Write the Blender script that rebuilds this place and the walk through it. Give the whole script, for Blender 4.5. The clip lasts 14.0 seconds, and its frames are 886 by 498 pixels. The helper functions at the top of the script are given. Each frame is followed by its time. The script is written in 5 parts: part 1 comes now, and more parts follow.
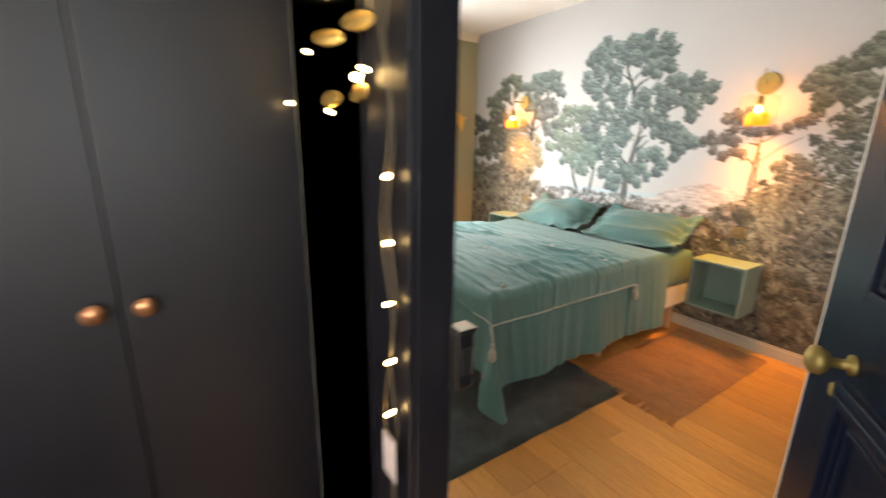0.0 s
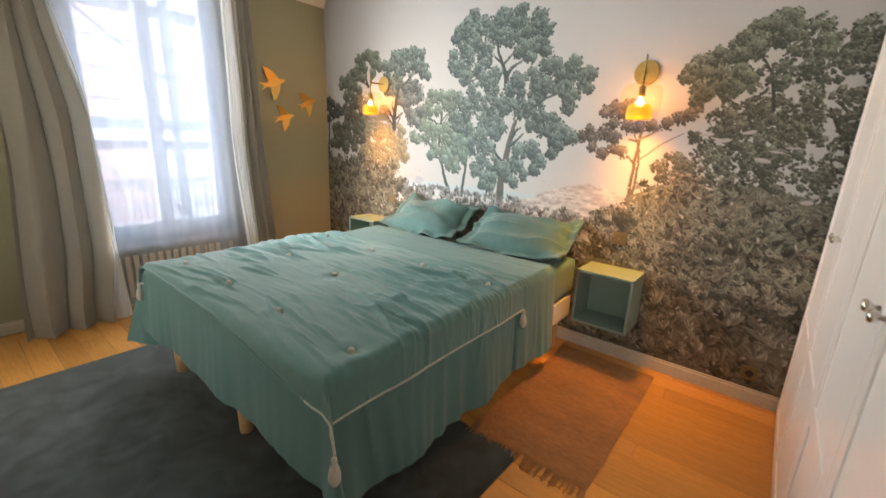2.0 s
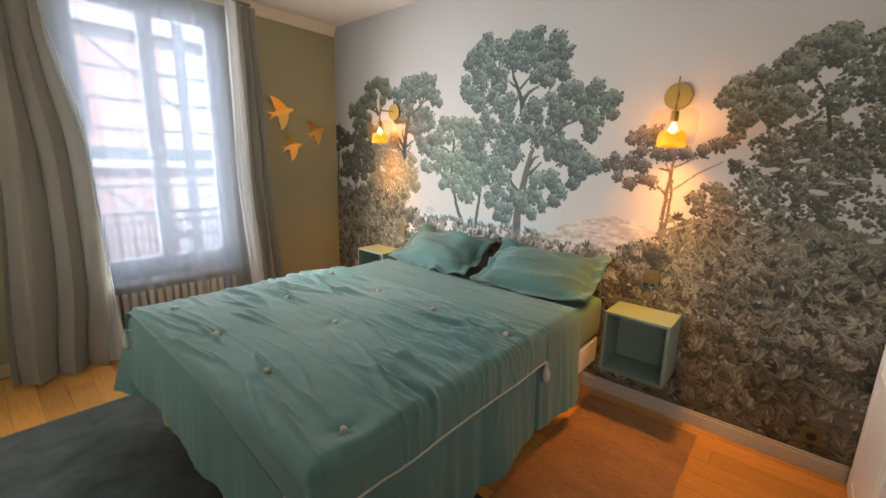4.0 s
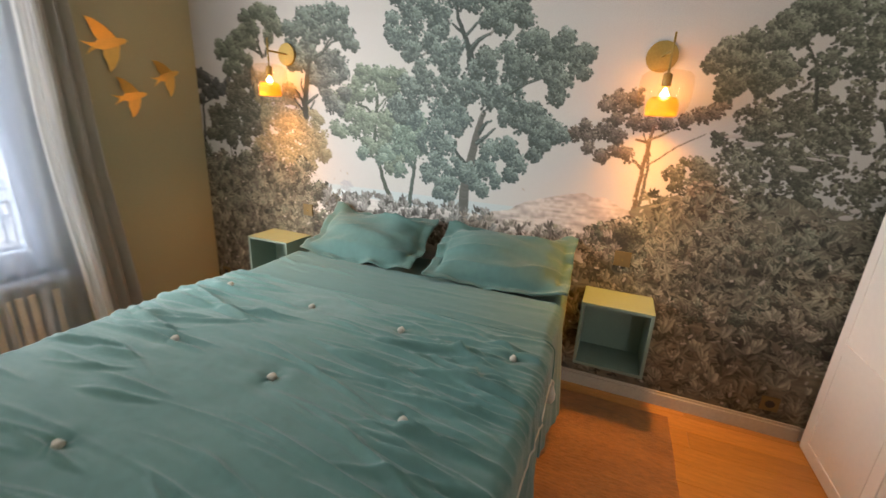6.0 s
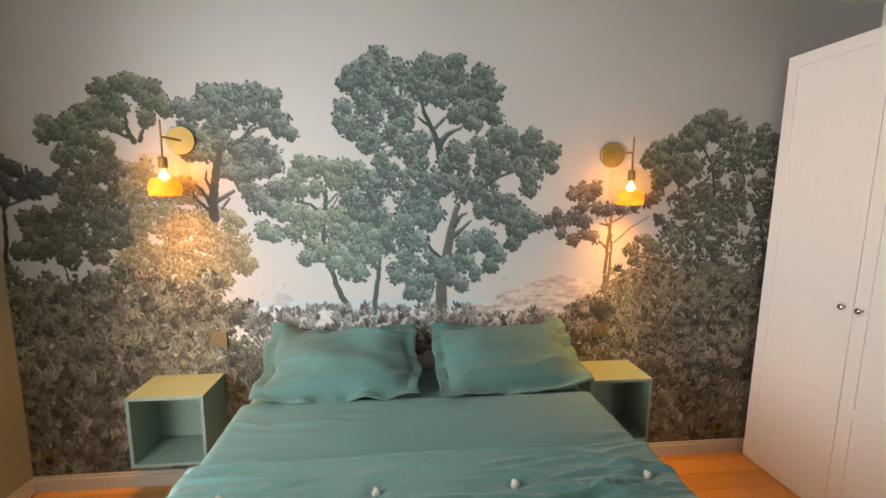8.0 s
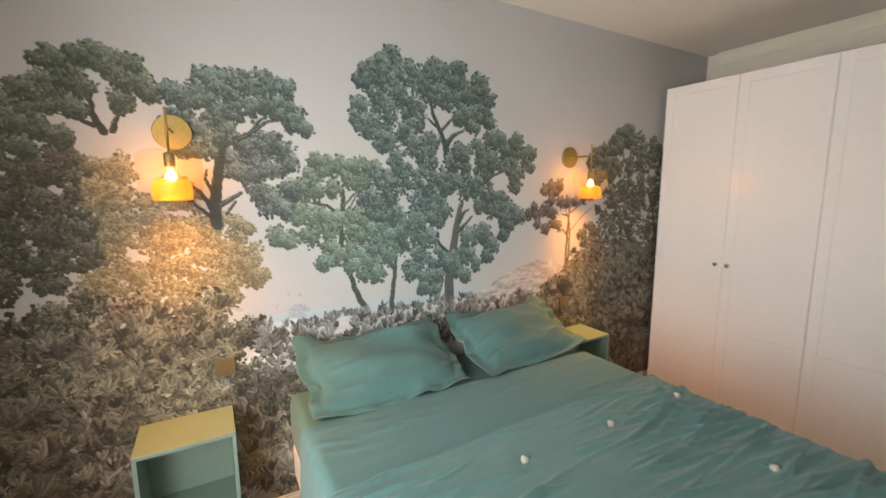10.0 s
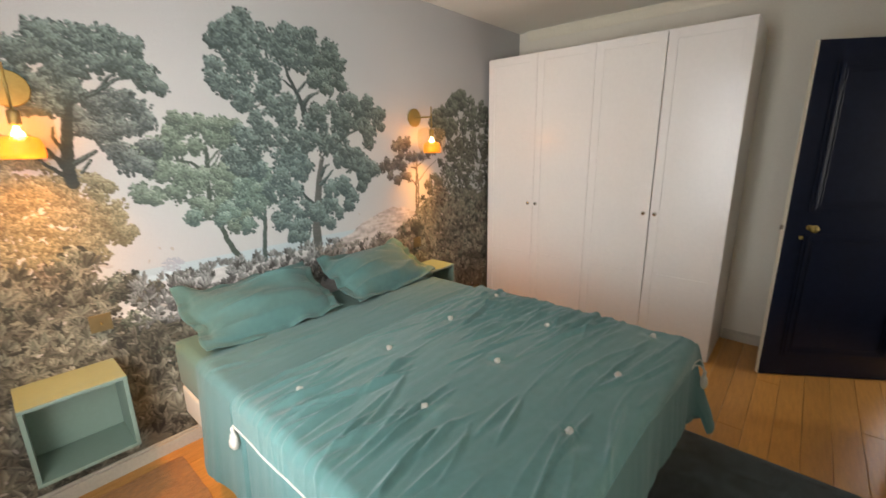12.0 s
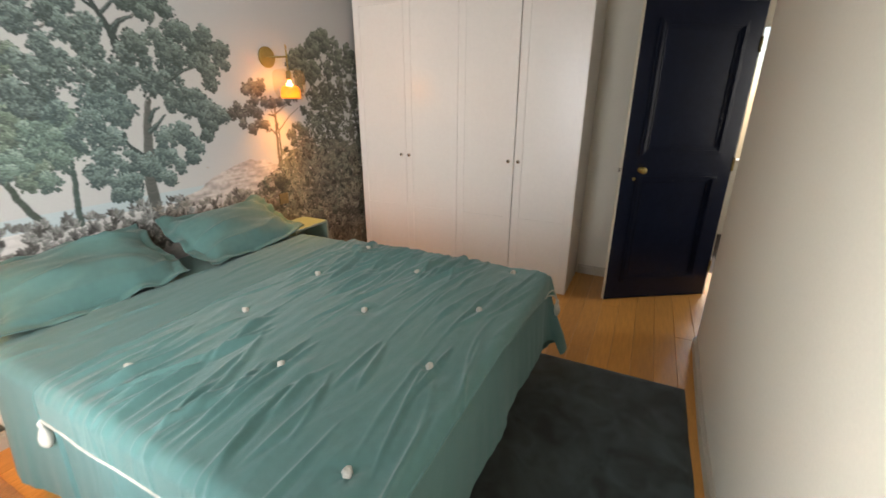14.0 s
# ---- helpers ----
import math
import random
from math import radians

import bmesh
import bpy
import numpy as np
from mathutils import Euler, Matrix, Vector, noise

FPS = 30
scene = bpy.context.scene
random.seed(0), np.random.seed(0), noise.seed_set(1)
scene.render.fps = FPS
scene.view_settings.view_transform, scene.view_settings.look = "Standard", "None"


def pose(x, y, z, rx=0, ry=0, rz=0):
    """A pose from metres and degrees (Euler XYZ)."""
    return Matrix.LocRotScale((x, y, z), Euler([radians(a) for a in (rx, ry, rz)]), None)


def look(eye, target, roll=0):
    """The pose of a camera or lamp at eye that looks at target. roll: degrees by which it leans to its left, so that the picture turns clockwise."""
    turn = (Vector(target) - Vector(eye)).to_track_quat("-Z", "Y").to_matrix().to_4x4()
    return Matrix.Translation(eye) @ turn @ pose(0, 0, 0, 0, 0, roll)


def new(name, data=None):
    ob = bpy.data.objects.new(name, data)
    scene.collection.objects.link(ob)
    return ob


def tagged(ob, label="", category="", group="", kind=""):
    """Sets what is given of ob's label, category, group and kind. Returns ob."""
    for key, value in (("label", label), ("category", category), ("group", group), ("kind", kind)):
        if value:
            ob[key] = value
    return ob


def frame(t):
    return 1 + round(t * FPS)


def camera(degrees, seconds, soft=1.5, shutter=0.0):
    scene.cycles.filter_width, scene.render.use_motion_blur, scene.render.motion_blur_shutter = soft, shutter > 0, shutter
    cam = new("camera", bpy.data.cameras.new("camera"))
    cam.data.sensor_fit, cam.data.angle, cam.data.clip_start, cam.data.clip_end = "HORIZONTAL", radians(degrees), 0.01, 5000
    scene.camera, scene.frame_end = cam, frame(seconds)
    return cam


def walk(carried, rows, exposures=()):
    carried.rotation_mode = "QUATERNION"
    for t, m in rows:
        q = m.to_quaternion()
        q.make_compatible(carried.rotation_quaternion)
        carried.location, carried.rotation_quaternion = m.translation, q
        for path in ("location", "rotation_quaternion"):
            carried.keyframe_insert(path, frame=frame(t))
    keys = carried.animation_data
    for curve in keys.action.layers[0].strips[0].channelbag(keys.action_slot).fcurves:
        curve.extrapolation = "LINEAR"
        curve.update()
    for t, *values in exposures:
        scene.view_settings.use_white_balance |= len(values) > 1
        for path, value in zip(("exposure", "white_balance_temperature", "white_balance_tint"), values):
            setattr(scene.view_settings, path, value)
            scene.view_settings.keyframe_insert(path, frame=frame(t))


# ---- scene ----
cam = camera(94.0, 14.0, shutter=0.5)
EXPOSURES = [(0.0, 0.92), (0.5, 0.85), (1.6, 0.7), (2.8, 0.25), (5.5, 0.2), (7.7, 0.15), (9.8, 0.02), (14.0, 0.12)]
PATH = [
    (0, (0.01, -0.076, 1.407), (1.088, 1.534, 0.911), 1.0),
    (0.5, (0.238, 0.043, 1.394), (1.6, 1.392, 0.825), 1.3),
    (1, (0.38, 0.169, 1.384), (1.873, 1.349, 0.767), 2.2),
    (1.5, (0.527, 0.31, 1.389), (2.036, 1.471, 0.775), 2.6),
    (2, (0.611, 0.422, 1.407), (2.12, 1.627, 0.887), 2.4),
    (2.5, (0.643, 0.468, 1.452), (2.131, 1.735, 1.03), 1.7),
    (2.7, (0.648, 0.488, 1.454), (2.133, 1.771, 1.072), 1.7),
    (4.8, (0.958, 0.692, 1.478), (2.453, 1.924, 0.98), 1.5),
    (5, (0.992, 0.755, 1.497), (2.525, 1.923, 0.964), 1.5),
    (5.5, (1.03, 1.019, 1.478), (2.685, 1.988, 0.912), 2.4),
    (6, (1.037, 1.261, 1.482), (2.807, 1.981, 0.892), 3.0),
    (6.5, (1.093, 1.521, 1.504), (2.954, 1.979, 0.934), 3.2),
    (7, (1.109, 1.784, 1.56), (3.042, 1.984, 1.088), 2.6),
    (7.5, (1.09, 2.044, 1.609), (3.058, 2.04, 1.254), 1.4),
    (7.7, (1.111, 2.152, 1.616), (3.084, 2.07, 1.297), 1.0),
    (9.8, (1.351, 3.225, 1.619), (3.113, 2.321, 1.343), -0.3),
    (10, (1.335, 3.3, 1.624), (3.056, 2.325, 1.332), -0.3),
    (10.5, (1.204, 3.485, 1.634), (2.823, 2.358, 1.307), -0.6),
    (11, (1.077, 3.566, 1.641), (2.582, 2.299, 1.278), -0.7),
    (11.5, (0.997, 3.575, 1.63), (2.392, 2.204, 1.214), -0.9),
    (12, (0.963, 3.567, 1.609), (2.25, 2.115, 1.122), -0.9),
    (12.5, (0.952, 3.554, 1.58), (2.13, 2.04, 1.015), -0.8),
    (13, (0.934, 3.522, 1.547), (1.999, 1.953, 0.909), -0.6),
    (13.5, (0.896, 3.487, 1.539), (1.842, 1.861, 0.862), -0.2),
    (14, (0.876, 3.459, 1.53), (1.706, 1.767, 0.859), 0.1),
]
walk(cam, [(t, look(eye, target, roll)) for t, eye, target, roll in PATH], EXPOSURES)

# ---- light ----
world = bpy.data.worlds.new("sky")
scene.world = world
world.use_nodes = True
wn = world.node_tree.nodes
sky = wn.new("ShaderNodeTexSky")
sky.sky_type, sky.sun_disc = "NISHITA", False
sky.sun_elevation, sky.sun_rotation = radians(44), radians(195)
world.node_tree.links.new(sky.outputs[0], wn["Background"].inputs[0])
wn["Background"].inputs[1].default_value = 0.15


def lamp(name, kind, energy, color, m, **more):
    data = bpy.data.lights.new(name, kind)
    data.energy, data.color = energy, color
    for key, value in more.items():
        if key == "radius":
            data.shadow_soft_size = value
        elif key == "angle":
            data.angle = value
        elif key == "cone":
            data.spot_size, data.spot_blend = value, 1.0
        elif key == "spread":
            data.spread = value
        elif key == "size":
            data.shape, data.size, data.size_y = "RECTANGLE", value[0], value[1]
    ob = new(name, data)
    ob.matrix_world = m
    return ob


lamp("sun", "SUN", 5.0, (1.0, 0.96, 0.9), look((0, 0, 8), (0.8, 3.0, 5.0)), angle=radians(6))
lamp("window_veil", "AREA", 20, (0.86, 0.92, 1.0), look((1.83, 4.60, 1.5), (1.83, 0, 1.4)), size=(1.0, 2.0))
lamp("window_daylight", "AREA", 21, (1.0, 0.975, 0.93), look((1.88, 3.95, 1.45), (2.523, 2.997, 1.34)), size=(0.55, 1.9), spread=radians(105))
lamp("window_sky", "AREA", 17, (0.97, 0.98, 1.0), look((1.80, 4.02, 1.5), (2.9, 0, 1.6)), size=(0.95, 1.9))
lamp("window_daylight_west", "AREA", 13, (1.0, 0.975, 0.93), look((1.56, 3.93, 1.45), (0.76, 3.35, 1.36)), size=(0.40, 1.9), spread=radians(72))
lamp("hall_daylight", "AREA", 9, (0.88, 0.94, 1.0), look((-0.35, -2.3, 1.6), (-0.3, 1.0, 1.2)), size=(0.7, 1.3))
# added fill from an unseen hall opening, brightens mural and bed through the doorway
lamp("hall_fill_west", "AREA", 32, (1.0, 0.95, 0.90), look((-1.15, -0.45, 1.55), (1.5, 0.9, 1.3)), size=(0.8, 1.2))
for lamp_y, lamp_z in ((1.127, 1.64), (3.412, 1.672)):
    lamp("sconce_bulb", "POINT", 5.5, (1.0, 0.35, 0.025), pose(3.225, lamp_y, lamp_z), radius=0.035)
    lamp("sconce_pool", "SPOT", 40, (1.0, 0.45, 0.055), pose(3.195, lamp_y, lamp_z - 0.05), radius=0.04, cone=radians(68))
    lamp("sconce_beam", "SPOT", 32, (1.0, 0.35, 0.022), pose(3.205, lamp_y, lamp_z - 0.05), radius=0.07, cone=radians(132))


# ---- materials ----
def nodes_of(name):
    m = bpy.data.materials.new(name)
    m.use_nodes = True
    t = m.node_tree
    return m, t, t.nodes["Principled BSDF"]


def link(t, a, b):
    t.links.new(a, b)


def surface(name, base, rough=0.5, metal=0.0, vary=0.12, scale=3.0, fine=60.0, bump=0.1, bump_scale=None, stretch=(1, 1, 1),
            pieces=False, sheen=0.0, coords="Object", dirt=0.0, depth=0.002):
    """A base colour that varies at two scales, with a fine relief."""
    m, t, p = nodes_of(name)
    co = t.nodes.new("ShaderNodeTexCoord")
    mp = t.nodes.new("ShaderNodeMapping")
    mp.inputs["Scale"].default_value = stretch
    link(t, co.outputs[coords], mp.inputs[0])
    big, small = t.nodes.new("ShaderNodeTexNoise"), t.nodes.new("ShaderNodeTexNoise")
    big.inputs["Scale"].default_value, small.inputs["Scale"].default_value = scale, fine
    big.inputs["Detail"].default_value = small.inputs["Detail"].default_value = 4
    link(t, mp.outputs[0], big.inputs["Vector"]), link(t, mp.outputs[0], small.inputs["Vector"])
    mix = t.nodes.new("ShaderNodeMath")
    mix.operation = "ADD"
    link(t, big.outputs["Fac"], mix.inputs[0]), link(t, small.outputs["Fac"], mix.inputs[1])
    ramp = t.nodes.new("ShaderNodeMapRange")
    ramp.inputs["From Min"].default_value, ramp.inputs["From Max"].default_value = 0.6, 1.4
    ramp.inputs["To Min"].default_value, ramp.inputs["To Max"].default_value = 1 - vary, 1 + vary
    link(t, mix.outputs[0], ramp.inputs["Value"])
    value = ramp.outputs[0]
    if pieces:
        info, mr, mul = t.nodes.new("ShaderNodeObjectInfo"), t.nodes.new("ShaderNodeMapRange"), t.nodes.new("ShaderNodeMath")
        mr.inputs["To Min"].default_value, mr.inputs["To Max"].default_value = 1 - pieces, 1 + pieces
        mul.operation = "MULTIPLY"
        link(t, info.outputs["Random"], mr.inputs["Value"])
        link(t, mr.outputs[0], mul.inputs[0]), link(t, value, mul.inputs[1])
        value = mul.outputs[0]
    sc = t.nodes.new("ShaderNodeVectorMath")
    sc.operation = "SCALE"
    sc.inputs[0].default_value = base
    link(t, value, sc.inputs["Scale"])
    link(t, sc.outputs[0], p.inputs["Base Color"])
    p.inputs["Roughness"].default_value, p.inputs["Metallic"].default_value = rough, metal
    if sheen:
        p.inputs["Sheen Weight"].default_value, p.inputs["Sheen Roughness"].default_value = sheen, 0.5
    if bump:
        b = t.nodes.new("ShaderNodeBump")
        b.inputs["Strength"].default_value, b.inputs["Distance"].default_value = bump, depth
        src = small
        if bump_scale:
            src = t.nodes.new("ShaderNodeTexNoise")
            src.inputs["Scale"].default_value = bump_scale
            link(t, mp.outputs[0], src.inputs["Vector"])
        link(t, src.outputs["Fac"], b.inputs["Height"])
        link(t, b.outputs[0], p.inputs["Normal"])
    return m


def weave(name, base, vary, threads, rough=0.85, bump=0.3, sheen=0.2, stretch=(1, 1, 1), trans=0.0, see=0.0, depth=0.001):
    """Cloth: blotches, threads both ways; trans lets light through, see lets it pass straight."""
    m = surface(name, base, rough, 0, vary, 2.2, 35, 0, sheen=sheen, stretch=stretch)
    t = m.node_tree
    p = t.nodes["Principled BSDF"]
    co = t.nodes.new("ShaderNodeTexCoord")
    adds = []
    for rot in ("X", "Y", "Z"):
        wv = t.nodes.new("ShaderNodeTexWave")
        wv.bands_direction = rot
        wv.inputs["Scale"].default_value, wv.inputs["Distortion"].default_value = threads, 1.5
        wv.inputs["Detail"].default_value = 1
        link(t, co.outputs["Object"], wv.inputs["Vector"])
        adds.append(wv)
    a1, a2 = t.nodes.new("ShaderNodeMath"), t.nodes.new("ShaderNodeMath")
    link(t, adds[0].outputs["Fac"], a1.inputs[0]), link(t, adds[1].outputs["Fac"], a1.inputs[1])
    link(t, a1.outputs[0], a2.inputs[0]), link(t, adds[2].outputs["Fac"], a2.inputs[1])
    b = t.nodes.new("ShaderNodeBump")
    b.inputs["Strength"].default_value, b.inputs["Distance"].default_value = bump, depth
    link(t, a2.outputs[0], b.inputs["Height"]), link(t, b.outputs[0], p.inputs["Normal"])
    out = t.nodes["Material Output"]
    shader = p.outputs[0]
    if trans:
        tr, mx = t.nodes.new("ShaderNodeBsdfTranslucent"), t.nodes.new("ShaderNodeMixShader")
        tr.inputs[0].default_value = (*base, 1)
        mx.inputs[0].default_value = trans
        link(t, shader, mx.inputs[1]), link(t, tr.outputs[0], mx.inputs[2])
        shader = mx.outputs[0]
    if see:
        tr, mx = t.nodes.new("ShaderNodeBsdfTransparent"), t.nodes.new("ShaderNodeMixShader")
        mx.inputs[0].default_value = see
        link(t, shader, mx.inputs[1]), link(t, tr.outputs[0], mx.inputs[2])
        shader = mx.outputs[0]
    if trans or see:
        link(t, shader, out.inputs["Surface"])
    return m


def thin_glass(name, tint, clear, rough=0.05, body=1.0):
    m, t, p = nodes_of(name)
    p.inputs["Base Color"].default_value = (*[c * body for c in tint], 1)
    p.inputs["Roughness"].default_value = rough
    tr, mx = t.nodes.new("ShaderNodeBsdfTransparent"), t.nodes.new("ShaderNodeMixShader")
    tr.inputs[0].default_value = (*tint, 1)
    mx.inputs[0].default_value = clear
    link(t, p.outputs[0], mx.inputs[1]), link(t, tr.outputs[0], mx.inputs[2])
    link(t, mx.outputs[0], t.nodes["Material Output"].inputs["Surface"])
    return m


def glow(name, color, strength):
    m, t, p = nodes_of(name)
    p.inputs["Base Color"].default_value = (*color, 1)
    p.inputs["Emission Color"].default_value = (*color, 1)
    p.inputs["Emission Strength"].default_value = strength
    return m


def mural_paper():
    """Printed non-woven paper: the print's colours, a faint grain."""
    m, t, p = nodes_of("printed_mural_paper")
    at, co = t.nodes.new("ShaderNodeAttribute"), t.nodes.new("ShaderNodeTexCoord")
    at.attribute_name = "print"
    n = t.nodes.new("ShaderNodeTexNoise")
    n.inputs["Scale"].default_value, n.inputs["Detail"].default_value = 260, 3
    link(t, co.outputs["Object"], n.inputs["Vector"])
    mr, sc = t.nodes.new("ShaderNodeMapRange"), t.nodes.new("ShaderNodeVectorMath")
    sc.operation = "SCALE"
    mr.inputs["From Min"].default_value, mr.inputs["From Max"].default_value = 0.3, 0.7
    mr.inputs["To Min"].default_value, mr.inputs["To Max"].default_value = 0.9, 1.1
    link(t, n.outputs["Fac"], mr.inputs["Value"]), link(t, mr.outputs[0], sc.inputs["Scale"])
    link(t, at.outputs["Color"], sc.inputs[0]), link(t, sc.outputs[0], p.inputs["Base Color"])
    p.inputs["Roughness"].default_value = 0.72
    b = t.nodes.new("ShaderNodeBump")
    b.inputs["Strength"].default_value, b.inputs["Distance"].default_value = 0.08, 0.001
    link(t, n.outputs["Fac"], b.inputs["Height"]), link(t, b.outputs[0], p.inputs["Normal"])
    return m


def pile(name, base, vary):
    """Worn short pile, with brushed lighter and darker patches."""
    m, t, p = nodes_of(name)
    co = t.nodes.new("ShaderNodeTexCoord")
    big, small = t.nodes.new("ShaderNodeTexNoise"), t.nodes.new("ShaderNodeTexNoise")
    big.inputs["Scale"].default_value, big.inputs["Detail"].default_value, big.inputs["Distortion"].default_value = 6.5, 8, 0.8
    small.inputs["Scale"].default_value = 420
    link(t, co.outputs["Object"], big.inputs["Vector"]), link(t, co.outputs["Object"], small.inputs["Vector"])
    ramp = t.nodes.new("ShaderNodeValToRGB")
    ramp.color_ramp.elements[0].position, ramp.color_ramp.elements[1].position = 0.35, 0.68
    ramp.color_ramp.elements[0].color = (*[c * (1 - vary) for c in base], 1)
    ramp.color_ramp.elements[1].color = (*[c * (1 + vary) for c in base], 1)
    link(t, big.outputs["Fac"], ramp.inputs[0]), link(t, ramp.outputs[0], p.inputs["Base Color"])
    p.inputs["Roughness"].default_value, p.inputs["Sheen Weight"].default_value = 0.95, 0.2
    b = t.nodes.new("ShaderNodeBump")
    b.inputs["Strength"].default_value, b.inputs["Distance"].default_value = 0.6, 0.003
    link(t, small.outputs["Fac"], b.inputs["Height"]), link(t, b.outputs[0], p.inputs["Normal"])
    return m


MAT = dict(
    paper=mural_paper(),
    green_wall=surface("olive_green_wall_paint", (0.30, 0.29, 0.185), 0.7, vary=0.05, scale=1.2, fine=90, bump=0.15),
    cream_wall=surface("cream_wall_paint", (0.70, 0.66, 0.57), 0.7, vary=0.04, scale=1.2, fine=90, bump=0.15),
    ceiling=surface("white_ceiling_paint", (0.70, 0.68, 0.62), 0.8, vary=0.04, bump=0.1),
    trim=surface("cream_gloss_trim", (0.72, 0.67, 0.55), 0.4, vary=0.05, bump=0.05),
    # the trim's cream, darkened: the shade low on the walls is in this colour
    skirting=surface("shaded_cream_skirting_paint", (0.50, 0.46, 0.38), 0.5, vary=0.12, scale=4, bump=0.08),
    oak=surface("honey_oak_plank", (0.56, 0.270, 0.065), 0.34, vary=0.22, scale=5, fine=30, bump=0.12, stretch=(14, 1.3, 1), pieces=0.15),
    gap=surface("dark_board_gap", (0.03, 0.015, 0.007), 0.9, bump=0),
    white=surface("white_lacquer_foil", (0.80, 0.77, 0.74), 0.25, vary=0.03, scale=2, fine=40, bump=0.03),
    navy=surface("near_black_navy_gloss_paint", (0.007, 0.010, 0.022), 0.26, vary=0.2, scale=4, fine=25, bump=0.25, bump_scale=14, depth=0.003),
    navy_dull=surface("near_black_navy_satin_paint", (0.008, 0.008, 0.012), 0.42, vary=0.2, scale=4, fine=25, bump=0.1),
    brass=surface("aged_brass", (0.33, 0.25, 0.09), 0.6, 1.0, vary=0.12, scale=12, fine=90, bump=0.05),
    gold=surface("matt_gold_sheet", (0.72, 0.46, 0.13), 0.42, 0.85, vary=0.08, scale=8, fine=60, bump=0.03),
    nickel=surface("brushed_nickel", (0.55, 0.52, 0.47), 0.25, 1.0, vary=0.08, bump=0.02),
    sage=surface("sage_green_lacquer", (0.19, 0.26, 0.215), 0.5, vary=0.05, scale=6, fine=60, bump=0.05),
    quilt=weave("teal_crinkled_cotton_quilt", (0.080, 0.188, 0.182), 0.12, 260, bump=0.25, sheen=0.3),
    linen=weave("teal_linen_sheet", (0.080, 0.182, 0.182), 0.08, 300, bump=0.2, sheen=0.15),
    pillowcase=weave("teal_cotton_pillowcase", (0.060, 0.138, 0.130), 0.10, 300, bump=0.2, sheen=0.15),
    sheet=weave("green_fitted_sheet", (0.085, 0.18, 0.155), 0.06, 300, bump=0.15, sheen=0.1),
    bronze=surface("dark_bronze_plate", (0.16, 0.12, 0.055), 0.5, 0.6, bump=0.03),
    piping=surface("natural_white_cord", (0.52, 0.51, 0.46), 0.85, vary=0.2, scale=40, fine=200, bump=0.4),
    ticking=surface("off_white_mattress_ticking", (0.66, 0.62, 0.54), 0.8, vary=0.06, bump=0.2),
    pine=surface("pale_pine_leg", (0.52, 0.31, 0.14), 0.5, vary=0.15, scale=6, fine=40, stretch=(8, 8, 1), bump=0.05),
    rug=pile("slate_blue_green_pile", (0.027, 0.038, 0.039), 0.6),
    jute=weave("rust_brown_jute", (0.62, 0.29, 0.095), 0.3, 80, bump=0.9, depth=0.004, sheen=0.1, stretch=(3.0, 0.8, 1)),
    curtain=weave("grey_beige_linen_curtain", (0.32, 0.295, 0.25), 0.06, 220, bump=0.2, trans=0.28),
    lining=weave("white_curtain_lining", (0.72, 0.72, 0.70), 0.04, 220, bump=0.1, trans=0.4),
    sheer=weave("white_voile", (0.78, 0.84, 0.97), 0.02, 300, bump=0.02, trans=0.6, see=0.58, sheen=0),
    # white frames toned grey-blue: their backlit shade is put into the colour
    sash=surface("shaded_white_window_paint", (0.50, 0.55, 0.62), 0.4, vary=0.04, bump=0.05),
    pane=thin_glass("window_pane_glass", (0.96, 0.98, 1.0), 0.92),
    iron=surface("black_cast_iron", (0.02, 0.02, 0.022), 0.5, 0.3, bump=0.2),
    steel=surface("grey_painted_steel", (0.20, 0.24, 0.28), 0.5, 0.2, bump=0.1),
    radiator=surface("cream_radiator_enamel", (0.50, 0.45, 0.38), 0.4, bump=0.05),
    lampglass=thin_glass("smoked_pale_glass", (1.0, 0.98, 0.94), 0.97, 0.08, 0.3),
    amber=weave("amber_pierced_metal", (0.85, 0.40, 0.05), 0.3, 60, 0.4, bump=0.3, sheen=0, trans=0.25, see=0.38),
    bulb=glow("lit_bulb", (1.0, 0.66, 0.28), 22),
    fairy=glow("lit_fairy_lights", (1.0, 0.66, 0.25), 25),
    wire=surface("clear_wire", (0.12, 0.09, 0.05), 0.4, bump=0),
    tag=surface("pale_pink_card", (0.68, 0.55, 0.50), 0.7, bump=0.1),
    copper=surface("copper_handle", (0.75, 0.36, 0.18), 0.35, 0.8, bump=0.03),
    black=surface("black_plastic", (0.01, 0.01, 0.01), 0.5, bump=0),
    pink=surface("salmon_render", (0.72, 0.46, 0.42), 0.85, scale=0.5, fine=8, bump=0.2),
    stone=surface("pale_limestone", (0.76, 0.77, 0.80), 0.85, scale=0.6, fine=10, bump=0.2),
    asphalt=surface("asphalt", (0.05, 0.05, 0.05), 0.9, bump=0.3),
    darkpane=surface("dim_facade_glass", (0.10, 0.13, 0.16), 0.1, bump=0),
)


# ---- mesh helpers ----
def part(name, bm, material, parent=None, label="", smooth=False, m=None):
    me = bpy.data.meshes.new(name)
    bm.to_mesh(me)
    bm.free()
    if smooth:
        me.shade_smooth()
    for mat in (material if isinstance(material, (list, tuple)) else [material]):
        me.materials.append(MAT[mat])
    ob = new(name, me)
    if m is not None:
        ob.matrix_world = m
    if parent:
        ob.parent = parent
    if label:
        ob["label"] = label
    return ob


def thing(name, x, y, z, label, category, group="", rz=0.0):
    ob = new(name)
    ob.empty_display_size = 0.1
    ob.matrix_world = pose(x, y, z, 0, 0, rz)
    return tagged(ob, label, category, group)


